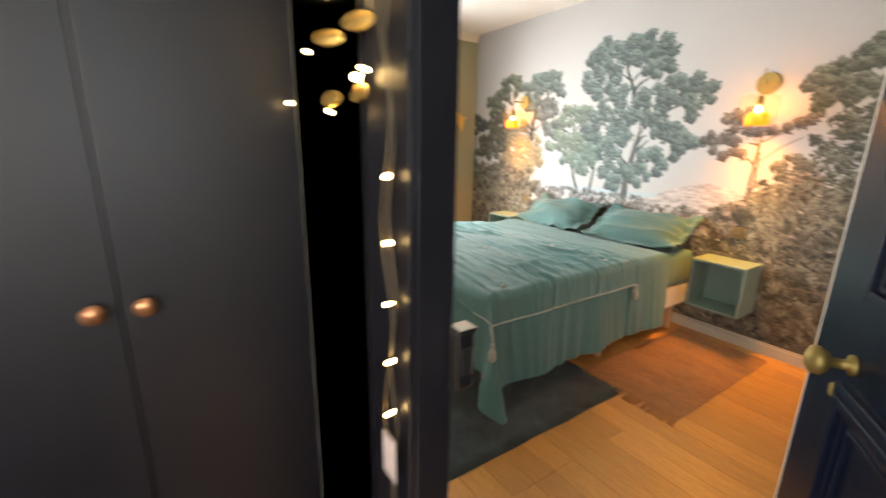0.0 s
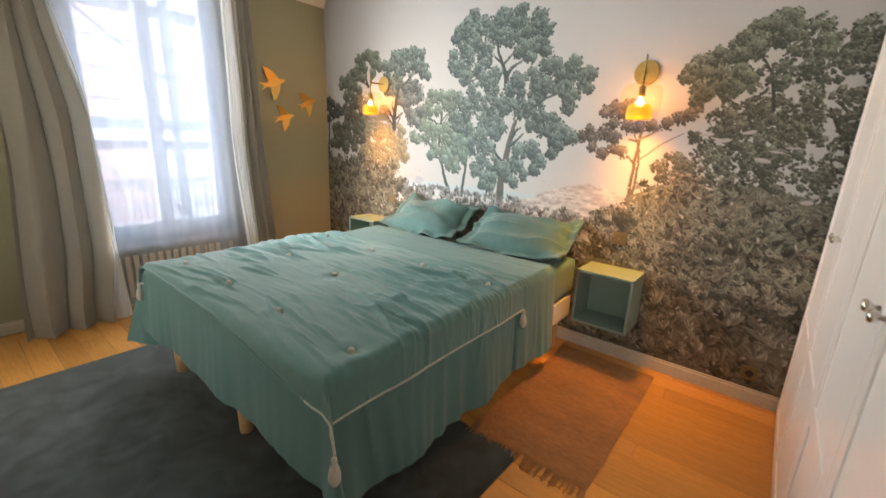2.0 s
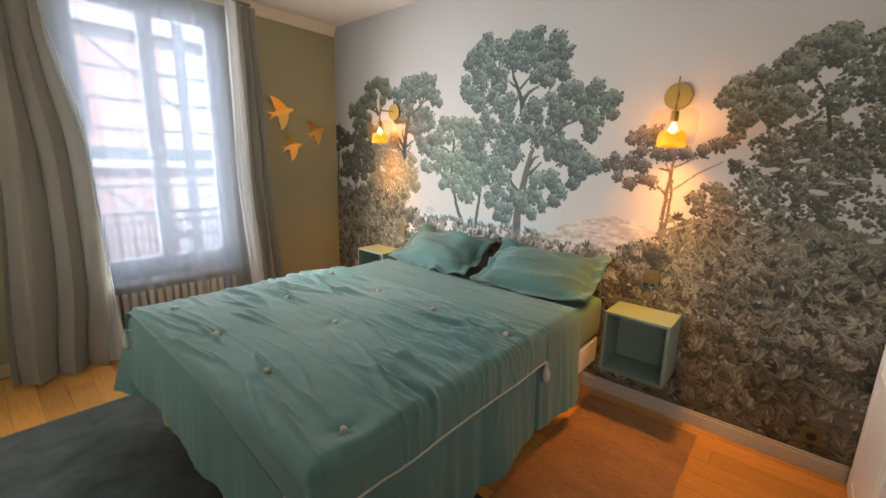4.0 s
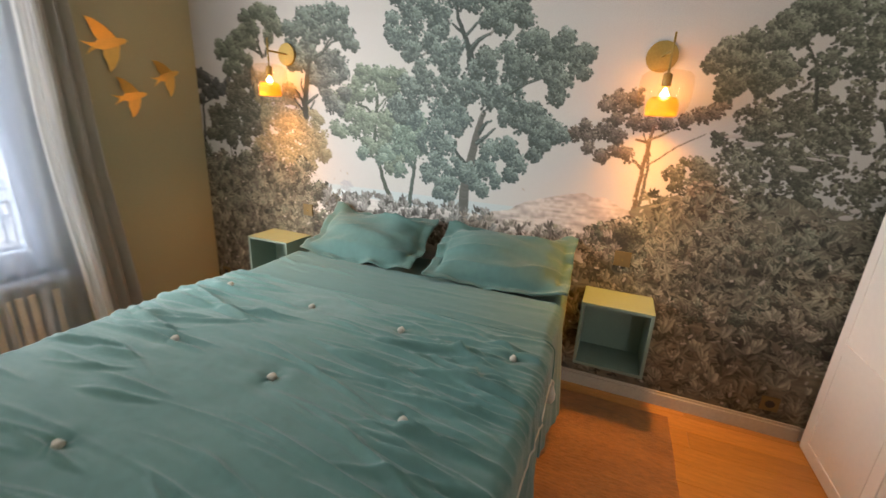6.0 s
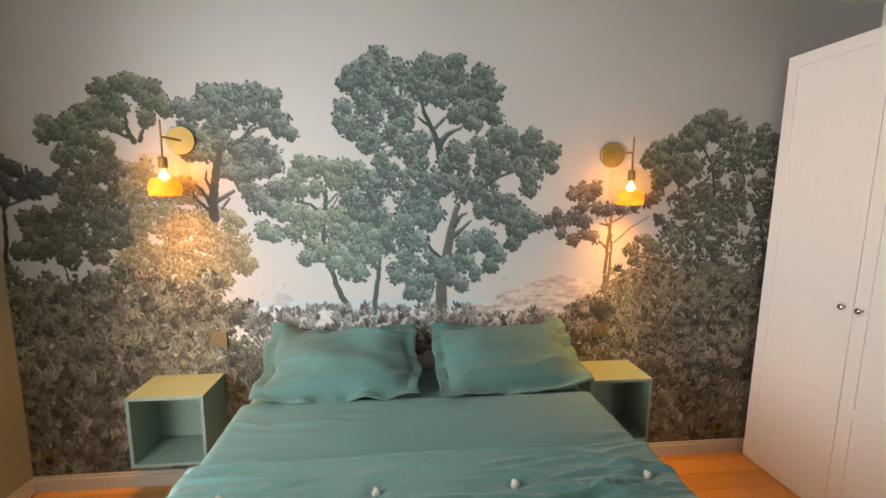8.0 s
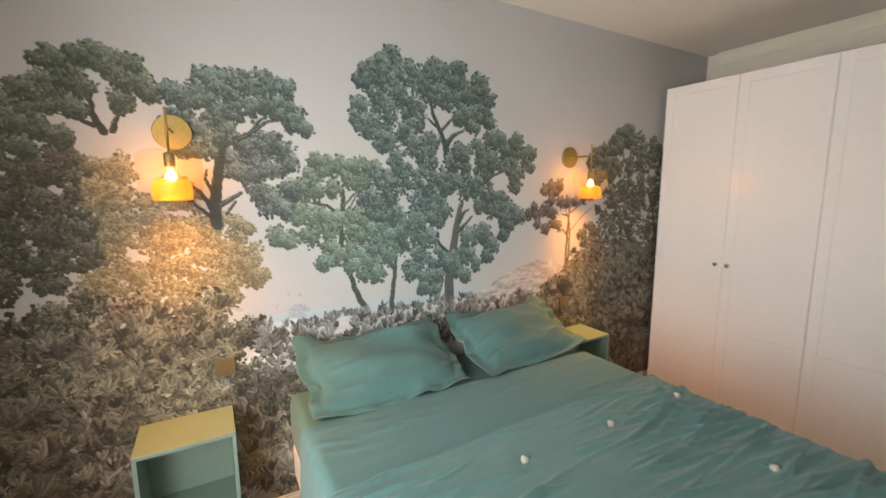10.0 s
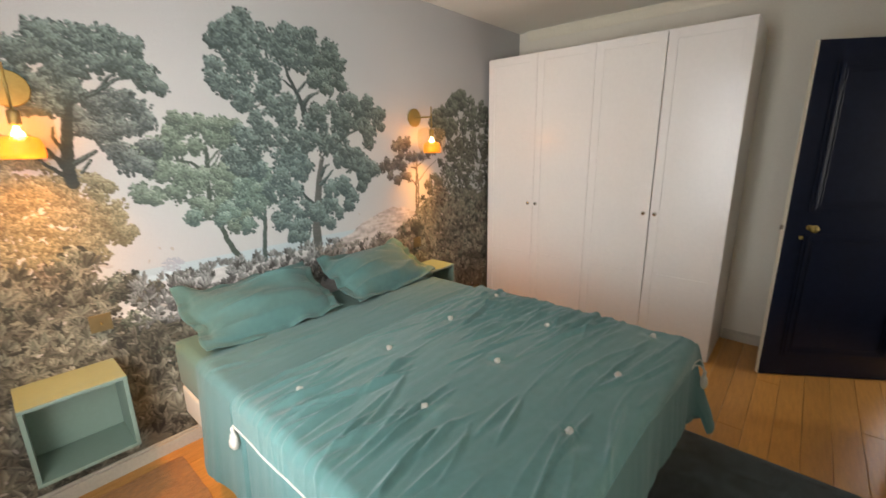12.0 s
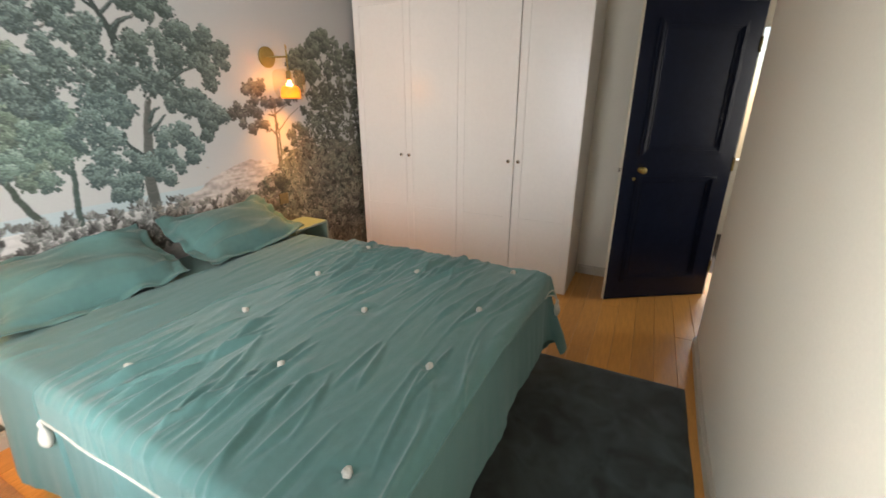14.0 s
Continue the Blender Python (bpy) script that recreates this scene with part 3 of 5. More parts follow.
PLANE_R = [(0.59, 1.96, 0.12), (0.46, 1.94, 0.11), (0.69, 1.9, 0.1), (0.84, 1.8, 0.09), (0.73, 1.74, 0.09), (0.51, 1.81, 0.11), (0.28, 1.92, 0.12), (0.17, 1.83, 0.13), (0.35, 1.81, 0.11), (0.86, 1.72, 0.06), (0.63, 1.61, 0.14), (0.48, 1.61, 0.14), (0.74, 1.48, 0.13), (0.55, 1.45, 0.15), (0.32, 1.59, 0.15), (0.13, 1.59, 0.13), (0.78, 1.3, 0.12), (0.59, 1.26, 0.15), (0.38, 1.36, 0.17), (0.15, 1.33, 0.17), (0.94, 1.28, 0.09), (0.38, 1.13, 0.17), (0.11, 1.08, 0.17), (0.7, 1.13, 0.14), (0.86, 1.16, 0.09)]
SHRUB = [(4.11, 1.08, 0.14), (4.28, 1.04, 0.11), (3.89, 1.05, 0.15), (3.6, 1.04, 0.14), (3.38, 1.03, 0.11), (4.18, 0.82, 0.15), (3.88, 0.83, 0.17), (3.55, 0.87, 0.15), (3.29, 0.9, 0.12), (3.09, 0.91, 0.09), (4.25, 0.56, 0.15), (3.95, 0.57, 0.15), (3.54, 0.64, 0.14), (1.33, 0.89, 0.09), (1.13, 0.92, 0.1), (0.95, 1.02, 0.11), (0.74, 0.93, 0.14), (0.47, 0.91, 0.15), (0.21, 0.88, 0.15), (1.05, 0.73, 0.12), (0.78, 0.71, 0.14), (0.47, 0.65, 0.15), (0.2, 0.63, 0.14), (1.52, 0.88, 0.07), (3.2, 0.71, 0.09)]
RIGHT_WOOD = [[(1.15, 0.96, 0.0124), (1.13, 1.18, 0.0109), (1.13, 1.37, 0.0077), (1.18, 1.48, 0.0046)],
    [(1.13, 1.32, 0.0062), (1.02, 1.42, 0.0046), (0.9, 1.49, 0.0031)],
    [(1.13, 1.31, 0.0046), (1.27, 1.35, 0.0031), (1.39, 1.37, 0.0031)],
    [(0.52, 1.61, 0.0109), (0.57, 1.8, 0.0077), (0.64, 1.9, 0.0046)],
    [(0.56, 1.77, 0.0062), (0.46, 1.89, 0.0046)],
    [(0.44, 0.65, 0.0139), (0.48, 1.04, 0.0124), (0.49, 1.36, 0.0093)],
    [(0.12, 1.04, 0.0139), (0.21, 1.43, 0.0124), (0.31, 1.62, 0.0077)],
    [(0.66, 0.78, 0.0093), (0.72, 1.19, 0.0077), (0.79, 1.35, 0.0046)],
    [(0.82, 0.77, 0.0077), (0.85, 1.16, 0.0062), (0.91, 1.28, 0.0031)],
    [(3.53, 0.71, 0.0109), (3.52, 1.06, 0.0093), (3.58, 1.22, 0.0046)],
    [(4, 0.7, 0.0109), (3.97, 1.08, 0.0077), (4.02, 1.27, 0.0046)]]


def paint_mural():
    step = 0.004
    ny, nzz = int((NORTH - SOUTH) / step) + 1, int((TOP - 0.08) / step) + 1
    ys = SOUTH + np.arange(ny) * (NORTH - SOUTH) / (ny - 1)
    zs = 0.08 + np.arange(nzz) * (TOP - 0.08) / (nzz - 1)
    Y, Z = np.meshgrid(ys, zs)
    rng = np.random.default_rng(4)
    img = np.empty((nzz, ny, 3))
    # clouded paper: lighter and cooler over the bay
    light = 0.385 + 0.02 * np.exp(-((Y - 2.3) / 1.2) ** 2 - ((Z - 1.25) / 0.6) ** 2)
    img[:] = light[..., None] * np.array([1.0, 0.975, 0.99])

    def soft(n, sy, sz):
        g = rng.random((int(3 + 4.7 / sy), int(3 + 2.7 / sz)))
        a, b = (Y - SOUTH) / sy, Z / sz
        i, j = a.astype(int), b.astype(int)
        u, v = a - i, b - j
        u, v = u * u * (3 - 2 * u), v * v * (3 - 2 * v)
        return g[i, j] * (1 - u) * (1 - v) + g[i + 1, j] * u * (1 - v) + g[i, j + 1] * (1 - u) * v + g[i + 1, j + 1] * u * v

    img *= (0.97 + 0.06 * soft(0, 0.5, 0.25))[..., None]

    def blend(mask, col):
        img[:] = img * (1 - mask[..., None]) + np.array(col) * mask[..., None]

    # sea, far shore, sand, rocks
    sea = (Z < 1.03) & (Z > 0.86) & (Y > 1.5) & (Y < 3.2)
    blend(sea * 0.75, (0.34, 0.42, 0.47))
    blend(((Z < 0.95 + 0.02 * soft(0, 0.2, 0.1))) * 0.9, (0.50, 0.47, 0.47))
    ridge = 1.02 + 0.10 * np.exp(-((Y - 1.42) / 0.25) ** 2) + 0.05 * soft(0, 0.05, 2) - 0.25 * np.clip(Y - 1.65, 0, 1)
    rock = (Z < ridge) & (Y < 2.05) & (Z > 0.8)
    strokes = soft(0, 0.06, 0.012) * 0.6 + soft(0, 0.02, 0.02) * 0.4
    blend(rock * 1.0, (0.40, 0.35, 0.33))
    img[rock] *= (0.5 + 0.9 * strokes[rock])[:, None]
    sand = (Z < 0.96) & (Y > 1.5) & (Y < 3.3)
    img[sand] *= (0.75 + 0.45 * strokes[sand])[:, None]

    def stamp(y, z, a, b, th, col, edge=0.35):
        j0, j1 = int((y - a - SOUTH) / step), int((y + a - SOUTH) / step) + 2
        i0, i1 = int((z - a - 0.08) / step), int((z + a - 0.08) / step) + 2
        i0, j0, i1, j1 = max(i0, 0), max(j0, 0), min(i1, nzz), min(j1, ny)
        if i0 >= i1 or j0 >= j1:
            return
        dy, dz = Y[i0:i1, j0:j1] - y, Z[i0:i1, j0:j1] - z
        c, s = math.cos(th), math.sin(th)
        p, q = (dy * c + dz * s) / a, (-dy * s + dz * c) / b
        d = p * p + q * q
        w = np.clip((1.15 - d) * 3, 0, 1)[..., None]
        shade = (1 - edge * np.clip(0.4 - q, 0, 1.4))[..., None]
        img[i0:i1, j0:j1] = img[i0:i1, j0:j1] * (1 - w) + np.array(col) * shade * w

    def wood(branches, dark, pale):
        for br in branches:
            for (y0, z0, r0), (y1, z1, r1) in zip(br, br[1:]):
                n = max(2, int(math.hypot(y1 - y0, z1 - z0) / 0.005))
                for k in range(n):
                    f = k / n
                    wob = 0.006 * nz(z0 * 20 + f * 3, y0 * 9)
                    y, z, r = y0 + (y1 - y0) * f + wob, z0 + (z1 - z0) * f, max(0.003, 0.8 * (r0 + (r1 - r0) * f))
                    tone = 0.8 + 0.4 * rng.random()
                    stamp(y, z, r, r, 0, [c * tone for c in dark], 0)
                    stamp(y + r * 0.45, z, r * 0.4, r * 0.4, 0, [c * tone for c in pale], 0)

    def crown(clumps, dark, mid, pale, holes=(), leaf=0.0088, cover=1.0, branches=None, gapy=0.04):
        """Foliage: a dark ground, then tufts of rounded leaves that are pale above and dark beneath."""
        dark, mid, pale = np.array(dark), np.array(mid), np.array(pale)

        def open_air(y, z, grow):
            return any((y - hy) ** 2 + (z - hz) ** 2 < (hr * grow) ** 2 for hy, hz, hr in holes)
        tufts = []
        for cy, cz, r in clumps:
            for _ in range(int(7 + r * 230)):
                a, q = rng.random() * 6.283, rng.random() ** 0.5
                by, bz = cy + math.cos(a) * q * r * 0.84, cz + math.sin(a) * q * r * 0.80
                if not open_air(by, bz, 1.15):
                    tufts.append((by, bz, 0.016 + 0.017 * rng.random(), (by - cy) / r, (bz - cz) / r))
        for by, bz, br, _, _ in tufts:
            if rng.random() > gapy:
                for _ in range(int(7 * cover)):
                    a, q = rng.random() * 6.283, rng.random() ** 0.5 * br
                    stamp(by + math.cos(a) * q, bz + math.sin(a) * q, leaf * 1.15, leaf * 0.9, rng.random() * 3, dark * (0.6 + 0.8 * rng.random()), 0)
        if branches:
            wood(branches, dark * 0.6, mid * 1.0)
        for by, bz, br, oy, oz in sorted(tufts, key=lambda c: c[1] + 0.10 * rng.random()):
            lit = 0.36 + 0.26 * oz - 0.05 * oy + 0.22 * (rng.random() - 0.5) + 0.22 * nz(by * 9, bz * 9, 4)
            for _ in range(int(9 * cover)):
                a, q = rng.random() * 6.283, rng.random() ** 0.5
                py, pz = math.cos(a) * q, math.sin(a) * q
                f = lit + 0.42 * pz - 0.12 * py + 0.22 * (rng.random() - 0.5)
                if f < -0.05 and rng.random() < 0.5:
                    continue
                col = mid + (pale - mid) * min(1.25, (f - 0.4) * 1.9) if f > 0.4 else dark + (mid - dark) * max(0, f / 0.4)
                stamp(by + py * br, bz + pz * br, leaf * (0.7 + 0.5 * rng.random()), leaf * 0.62, rng.random() * 3.1, col, 0.45)

    def fans(n, box, size, dark, pale, up=True):
        for _ in range(n):
            y, z = box[0] + rng.random() * (box[1] - box[0]), box[2] + rng.random() * (box[3] - box[2])
            tone, s = rng.random(), size * (0.6 + 0.8 * rng.random())
            lean = (rng.random() - 0.5) * 1.2
            for k in range(int(5 + rng.random() * 5)):
                a = math.pi / 2 + lean * 0.8 + (k - 3.5) * 0.19 + 0.5 * (rng.random() - 0.5) if up else rng.random() * 6.283
                q = s * (0.5 + 0.7 * rng.random())
                f = min(1, max(0, tone + 0.5 * (rng.random() - 0.5)))
                col = [d + (p - d) * f for d, p in zip(dark, pale)]
                stamp(y + math.cos(a) * q * 0.6, z + math.sin(a) * q * 0.6, q * 0.55, s * (0.10 + 0.10 * rng.random()), a, col, 0.5)

    # far trees first, then the near ones, then the undergrowth
    wood(ASH_WOOD, (0.07, 0.078, 0.068), (0.24, 0.25, 0.22))
    crown(ASH, (0.072, 0.098, 0.080), (0.145, 0.188, 0.152), (0.27, 0.325, 0.265), gapy=0.15, branches=ASH_WOOD)
    crown(ASH_NEAR, (0.070, 0.105, 0.095), (0.14, 0.20, 0.175), (0.27, 0.345, 0.30), gapy=0.12, branches=ASH_WOOD[3:5])
    crown(PINE_L, (0.026, 0.030, 0.032), (0.060, 0.068, 0.070), (0.115, 0.13, 0.13), branches=PLANE_WOOD[6:8])
    crown([(y, z, r * 1.2) for y, z, r in PLANE_DARK], (0.040, 0.040, 0.028), (0.092, 0.092, 0.066), (0.20, 0.195, 0.15), gapy=0.02, branches=PLANE_WOOD[3:6])
    # the north sconce's warm glow is painted into these paler, yellower leaves
    crown([(y, z, r * 1.7) for y, z, r in PLANE_LAMP_GLOW], (0.13, 0.115, 0.068), (0.235, 0.21, 0.13), (0.37, 0.34, 0.23), gapy=0.02, branches=PLANE_WOOD[8:])
    crown(PLANE_TOP, (0.045, 0.056, 0.040), (0.105, 0.128, 0.095), (0.225, 0.25, 0.195), branches=PLANE_WOOD[:3])
    wood(ELM_WOOD, (0.06, 0.055, 0.05), (0.26, 0.23, 0.20))
    crown(ELM_LOW, (0.045, 0.058, 0.058), (0.105, 0.130, 0.125), (0.22, 0.255, 0.245), gapy=0.1)
    crown(ELM, (0.045, 0.062, 0.058), (0.105, 0.138, 0.128), (0.22, 0.275, 0.255), branches=ELM_WOOD)
    wood(OAK_WOOD, (0.07, 0.075, 0.07), (0.27, 0.27, 0.26))
    holes = OAK_GAPS
    crown(OAK_TOP, (0.048, 0.068, 0.066), (0.112, 0.152, 0.146), (0.235, 0.295, 0.28), holes=holes, branches=OAK_WOOD[1:5])
    crown(OAK_LOW, (0.050, 0.076, 0.076), (0.120, 0.168, 0.164), (0.25, 0.32, 0.305), holes=holes, branches=OAK_WOOD[5:8])
    crown(OAK_MID, (0.045, 0.064, 0.062), (0.112, 0.152, 0.146), (0.24, 0.30, 0.285), holes=holes)
    crown(OAK_RIGHT, (0.044, 0.062, 0.058), (0.108, 0.144, 0.134), (0.225, 0.28, 0.26), holes=holes, branches=OAK_WOOD[8:9])
    wood(PINE_R_WOOD, (0.09, 0.07, 0.05), (0.27, 0.22, 0.16))
    wood(RIGHT_WOOD, (0.07, 0.065, 0.055), (0.26, 0.23, 0.19))
    crown(PINE_R, (0.055, 0.048, 0.040), (0.135, 0.120, 0.105), (0.27, 0.24, 0.205), leaf=0.0075, cover=0.8)
    wood(PINE_R_WOOD[:4], (0.09, 0.07, 0.05), (0.27, 0.22, 0.16))
    crown([(y, z, r * 1.25) for y, z, r in PLANE_R[10:]], (0.046, 0.048, 0.037), (0.110, 0.115, 0.088), (0.235, 0.24, 0.19), gapy=0.16, branches=RIGHT_WOOD[5:9])
    crown(PLANE_R[:10] + PLANE_R_EDGE, (0.048, 0.057, 0.046), (0.122, 0.138, 0.108), (0.25, 0.27, 0.22), holes=[(0.57, 1.87, 0.045), (0.66, 1.83, 0.03), (0.48, 1.84, 0.03)], branches=RIGHT_WOOD[3:5])
    thicket = (Z < 1.13 + 0.10 * soft(0, 0.09, 1)) & (Y < 1.02 + 0.25 * soft(0, 1, 0.06) - 0.5 * np.clip(Z - 0.95, 0, 1)) | (Z < 1.04 + 0.10 * soft(0, 0.08, 1) - 1.6 * np.clip(3.5 - Y, 0, 1)) & (Y > 3.0)
    img[thicket] = np.array([0.12, 0.112, 0.085]) * (0.6 + 0.8 * strokes[thicket])[:, None]
    img[:] *= np.array([0.99, 1.01, 0.985])
    for y0, y1, z0, z1, n in ((-0.3, 0.95, 1.08, 1.20, 22), (0.1, 0.8, 1.30, 1.50, 8), (3.1, 4.1, 1.04, 1.14, 16)):
        for _ in range(n):
            y, z = y0 + (y1 - y0) * rng.random(), z0 + (z1 - z0) * rng.random()
            stamp(y, z, 0.012 + 0.030 * rng.random(), 0.004 + 0.008 * rng.random(), 0.5 * (rng.random() - 0.5), (0.36, 0.34, 0.33), 0.1)
    low = (Z < 0.72 + 0.10 * np.clip(np.abs(Y - 2.3) - 0.9, 0, 1) + 0.06 * soft(0, 0.1, 1)) & ((Y > 2.9) | (Y < 1.6) | (Z < 0.6))
    img[low] = (np.array([0.13, 0.115, 0.082]) * (0.6 + 0.8 * strokes[low])[:, None])
    for _ in range(26):
        y, z = -0.3 + 1.5 * rng.random(), 0.42 + 0.60 * rng.random()
        stamp(y, z, 0.03 + 0.05 * rng.random(), 0.007 + 0.010 * rng.random(), 0.5 * (rng.random() - 0.5), (0.30, 0.27, 0.24), 0.2)
    crown(SHRUB, (0.030, 0.029, 0.021), (0.085, 0.080, 0.058), (0.20, 0.19, 0.14), leaf=0.010, gapy=0.3, cover=0.9, branches=RIGHT_WOOD[9:])
    tones = (((0.020, 0.021, 0.015), (0.070, 0.070, 0.050), (0.20, 0.195, 0.145)), ((0.038, 0.031, 0.022), (0.145, 0.126, 0.09), (0.37, 0.33, 0.27)), ((0.028, 0.034, 0.025), (0.100, 0.113, 0.084), (0.28, 0.295, 0.23)))
    for k in range(130):
        y = (-0.36 + 1.65 * rng.random()) if k % 3 else (3.02 + 1.25 * rng.random())
        z = 0.42 + 0.78 * rng.random() ** 0.8
        if 0.95 < y < 3.3:
            z = min(z, 0.96)
        crown([(y, z, 0.045 + 0.06 * rng.random())], *tones[int(rng.random() * 3)], leaf=0.0075 + 0.004 * rng.random(), gapy=0.25, cover=0.8)
    fans(520, (1.9, 3.15, 0.70, 0.97), 0.034, (0.06, 0.06, 0.055), (0.30, 0.31, 0.30))
    fans(170, (1.2, 2.1, 0.78, 0.93), 0.034, (0.07, 0.06, 0.05), (0.33, 0.30, 0.26))
    for box in ((SOUTH, 1.75, 0.08, 0.75), (2.9, NORTH, 0.08, 0.72)):
        fans(430, box, 0.050, (0.04, 0.038, 0.027), (0.21, 0.20, 0.15), up=False)
        fans(300, box, 0.045, (0.035, 0.032, 0.023), (0.34, 0.32, 0.25))
        fans(60, (box[0], box[1], 0.12, 0.46), 0.06, (0.045, 0.042, 0.028), (0.34, 0.325, 0.25))
    for box in ((SOUTH, 1.12, 0.72, 1.17), (3.25, NORTH, 0.72, 1.10)):
        fans(420, box, 0.036, (0.035, 0.034, 0.025), (0.26, 0.25, 0.19), up=False)
        fans(160, box, 0.040, (0.030, 0.033, 0.024), (0.24, 0.245, 0.19))
    for _ in range(170):
        y, z = rng.random() * 4.6 + SOUTH, 0.1 + rng.random() * 1.05
        if (y > 2.9 or y < 1.75):
            stamp(y, z, 0.006 + 0.012 * rng.random(), 0.004 + 0.004 * rng.random(), rng.random() * 3, (0.34, 0.31, 0.28), 0)
    wood([[(2.97, 0.72, 0.005), (2.95, 0.98, 0.003)]], (0.2, 0.2, 0.2), (0.3, 0.3, 0.3))
    for _ in range(60):
        a, q = rng.random() * 6.283, rng.random() ** 0.5
        stamp(2.95 + 0.05 * math.cos(a) * q, 1.03 + 0.035 * math.sin(a) * q, 0.009, 0.004, rng.random() * 3, (0.30, 0.31, 0.34), 0)
    under = (Z < 1.0) & ((Y > 2.9) | (Y < 1.6))
    img[under] *= (0.36 + 1.32 * (0.45 * soft(0, 0.24, 0.13) + 0.30 * soft(0, 0.16, 0.035) + 0.25 * soft(0, 0.06, 0.05))[under])[:, None]
    img[:] = np.clip(img, 0.012, 0.8)
    me = bpy.data.meshes.new("mural_wallpaper")
    co = np.stack([np.full(Y.shape, EAST), Y, Z], -1).reshape(-1, 3)
    idx = np.arange(nzz * ny).reshape(nzz, ny)
    quads = np.stack([idx[:-1, :-1], idx[1:, :-1], idx[1:, 1:], idx[:-1, 1:]], -1).reshape(-1, 4)
    me.vertices.add(len(co)), me.loops.add(quads.size), me.polygons.add(len(quads))
    me.vertices.foreach_set("co", co.ravel())
    me.loops.foreach_set("vertex_index", quads.ravel())
    me.polygons.foreach_set("loop_start", np.arange(len(quads)) * 4)
    me.update()
    attr = me.color_attributes.new("print", "FLOAT_COLOR", "POINT")
    attr.data.foreach_set("color", np.concatenate([img, np.ones((nzz, ny, 1))], -1).ravel())
    me.materials.append(MAT["paper"])
    me.validate()
    return tagged(new("mural_wallpaper", me), "panoramic wallpaper of grey-green trees above a bay and sepia undergrowth", "wallpaper", kind="structure")


paint_mural()


# ---- floor: dark bed under oak planks that run north to south ----
structure("floor", boxes(((-1.4, -2.6, -0.12), (EAST + 0.1, NORTH + 0.3, -0.018))), "gap")


def window():
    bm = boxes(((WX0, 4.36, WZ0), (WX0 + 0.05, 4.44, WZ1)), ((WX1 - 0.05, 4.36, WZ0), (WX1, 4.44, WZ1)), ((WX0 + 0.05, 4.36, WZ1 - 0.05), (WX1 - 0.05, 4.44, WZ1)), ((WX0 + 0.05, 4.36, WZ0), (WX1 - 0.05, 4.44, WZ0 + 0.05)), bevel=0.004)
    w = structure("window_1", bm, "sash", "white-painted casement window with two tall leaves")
    mid = (WX0 + WX1) / 2
    for a, b in ((WX0 + 0.05, mid), (mid, WX1 - 0.05)):
        z0, z1 = WZ0 + 0.05, WZ1 - 0.05
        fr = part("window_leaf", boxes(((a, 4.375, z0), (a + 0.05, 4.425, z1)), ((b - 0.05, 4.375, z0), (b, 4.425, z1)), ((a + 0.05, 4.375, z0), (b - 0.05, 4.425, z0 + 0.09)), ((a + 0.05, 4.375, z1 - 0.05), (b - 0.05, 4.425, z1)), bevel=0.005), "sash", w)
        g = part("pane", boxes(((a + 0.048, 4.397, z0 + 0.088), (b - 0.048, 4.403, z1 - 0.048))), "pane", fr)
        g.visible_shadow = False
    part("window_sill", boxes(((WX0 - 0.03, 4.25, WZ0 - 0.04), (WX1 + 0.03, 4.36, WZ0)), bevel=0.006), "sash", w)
    part("espagnolette", tube([(mid - 0.012, 4.362, 0.7), (mid - 0.012, 4.362, 2.3)], 0.007), "nickel", w)


window()


def plank_mesh(length, width):
    bm = bmesh.new()
    slab(bm, (0, 0, -0.018), (width, length, 0), 0.0)
    es = [e for e in bm.edges if all(v.co.z > -0.001 for v in e.verts)]
    bmesh.ops.bevel(bm, geom=es, offset=0.0015, segments=1, affect="EDGES")
    me = bpy.data.meshes.new("plank")
    bm.to_mesh(me)
    bm.free()
    me.materials.append(MAT["oak"])
    return me


def lay_planks():
    floor = bpy.data.objects["floor"]
    rng = random.Random(3)
    sizes = {n: plank_mesh(n * 0.1 - 0.0015, 0.1255) for n in range(2, 22)}
    x = -0.10
    while x < EAST - 0.02:
        y = -1.0 + rng.random() * 0.3
        if x > WEST - 0.16:
            y = SOUTH + 0.002
        top = NORTH - 0.02
        if x < WEST - 0.16:
            top = 1.0
        while y < top - 0.05:
            n = rng.choice((6, 8, 9, 11, 13, 15, 18, 21))
            left = top - y
            if n * 0.1 > left:
                n = max(2, int(left * 10))
            ob = new("plank", sizes[n])
            ob.location = (x, y, -0.0004 * rng.random())
            if left - n * 0.1 < 0.2 and n * 0.1 <= left:
                ob.scale = (1, left / (n * 0.1), 1)
                n = 99
            ob.parent = floor
            y += n * 0.1
        x += 0.127


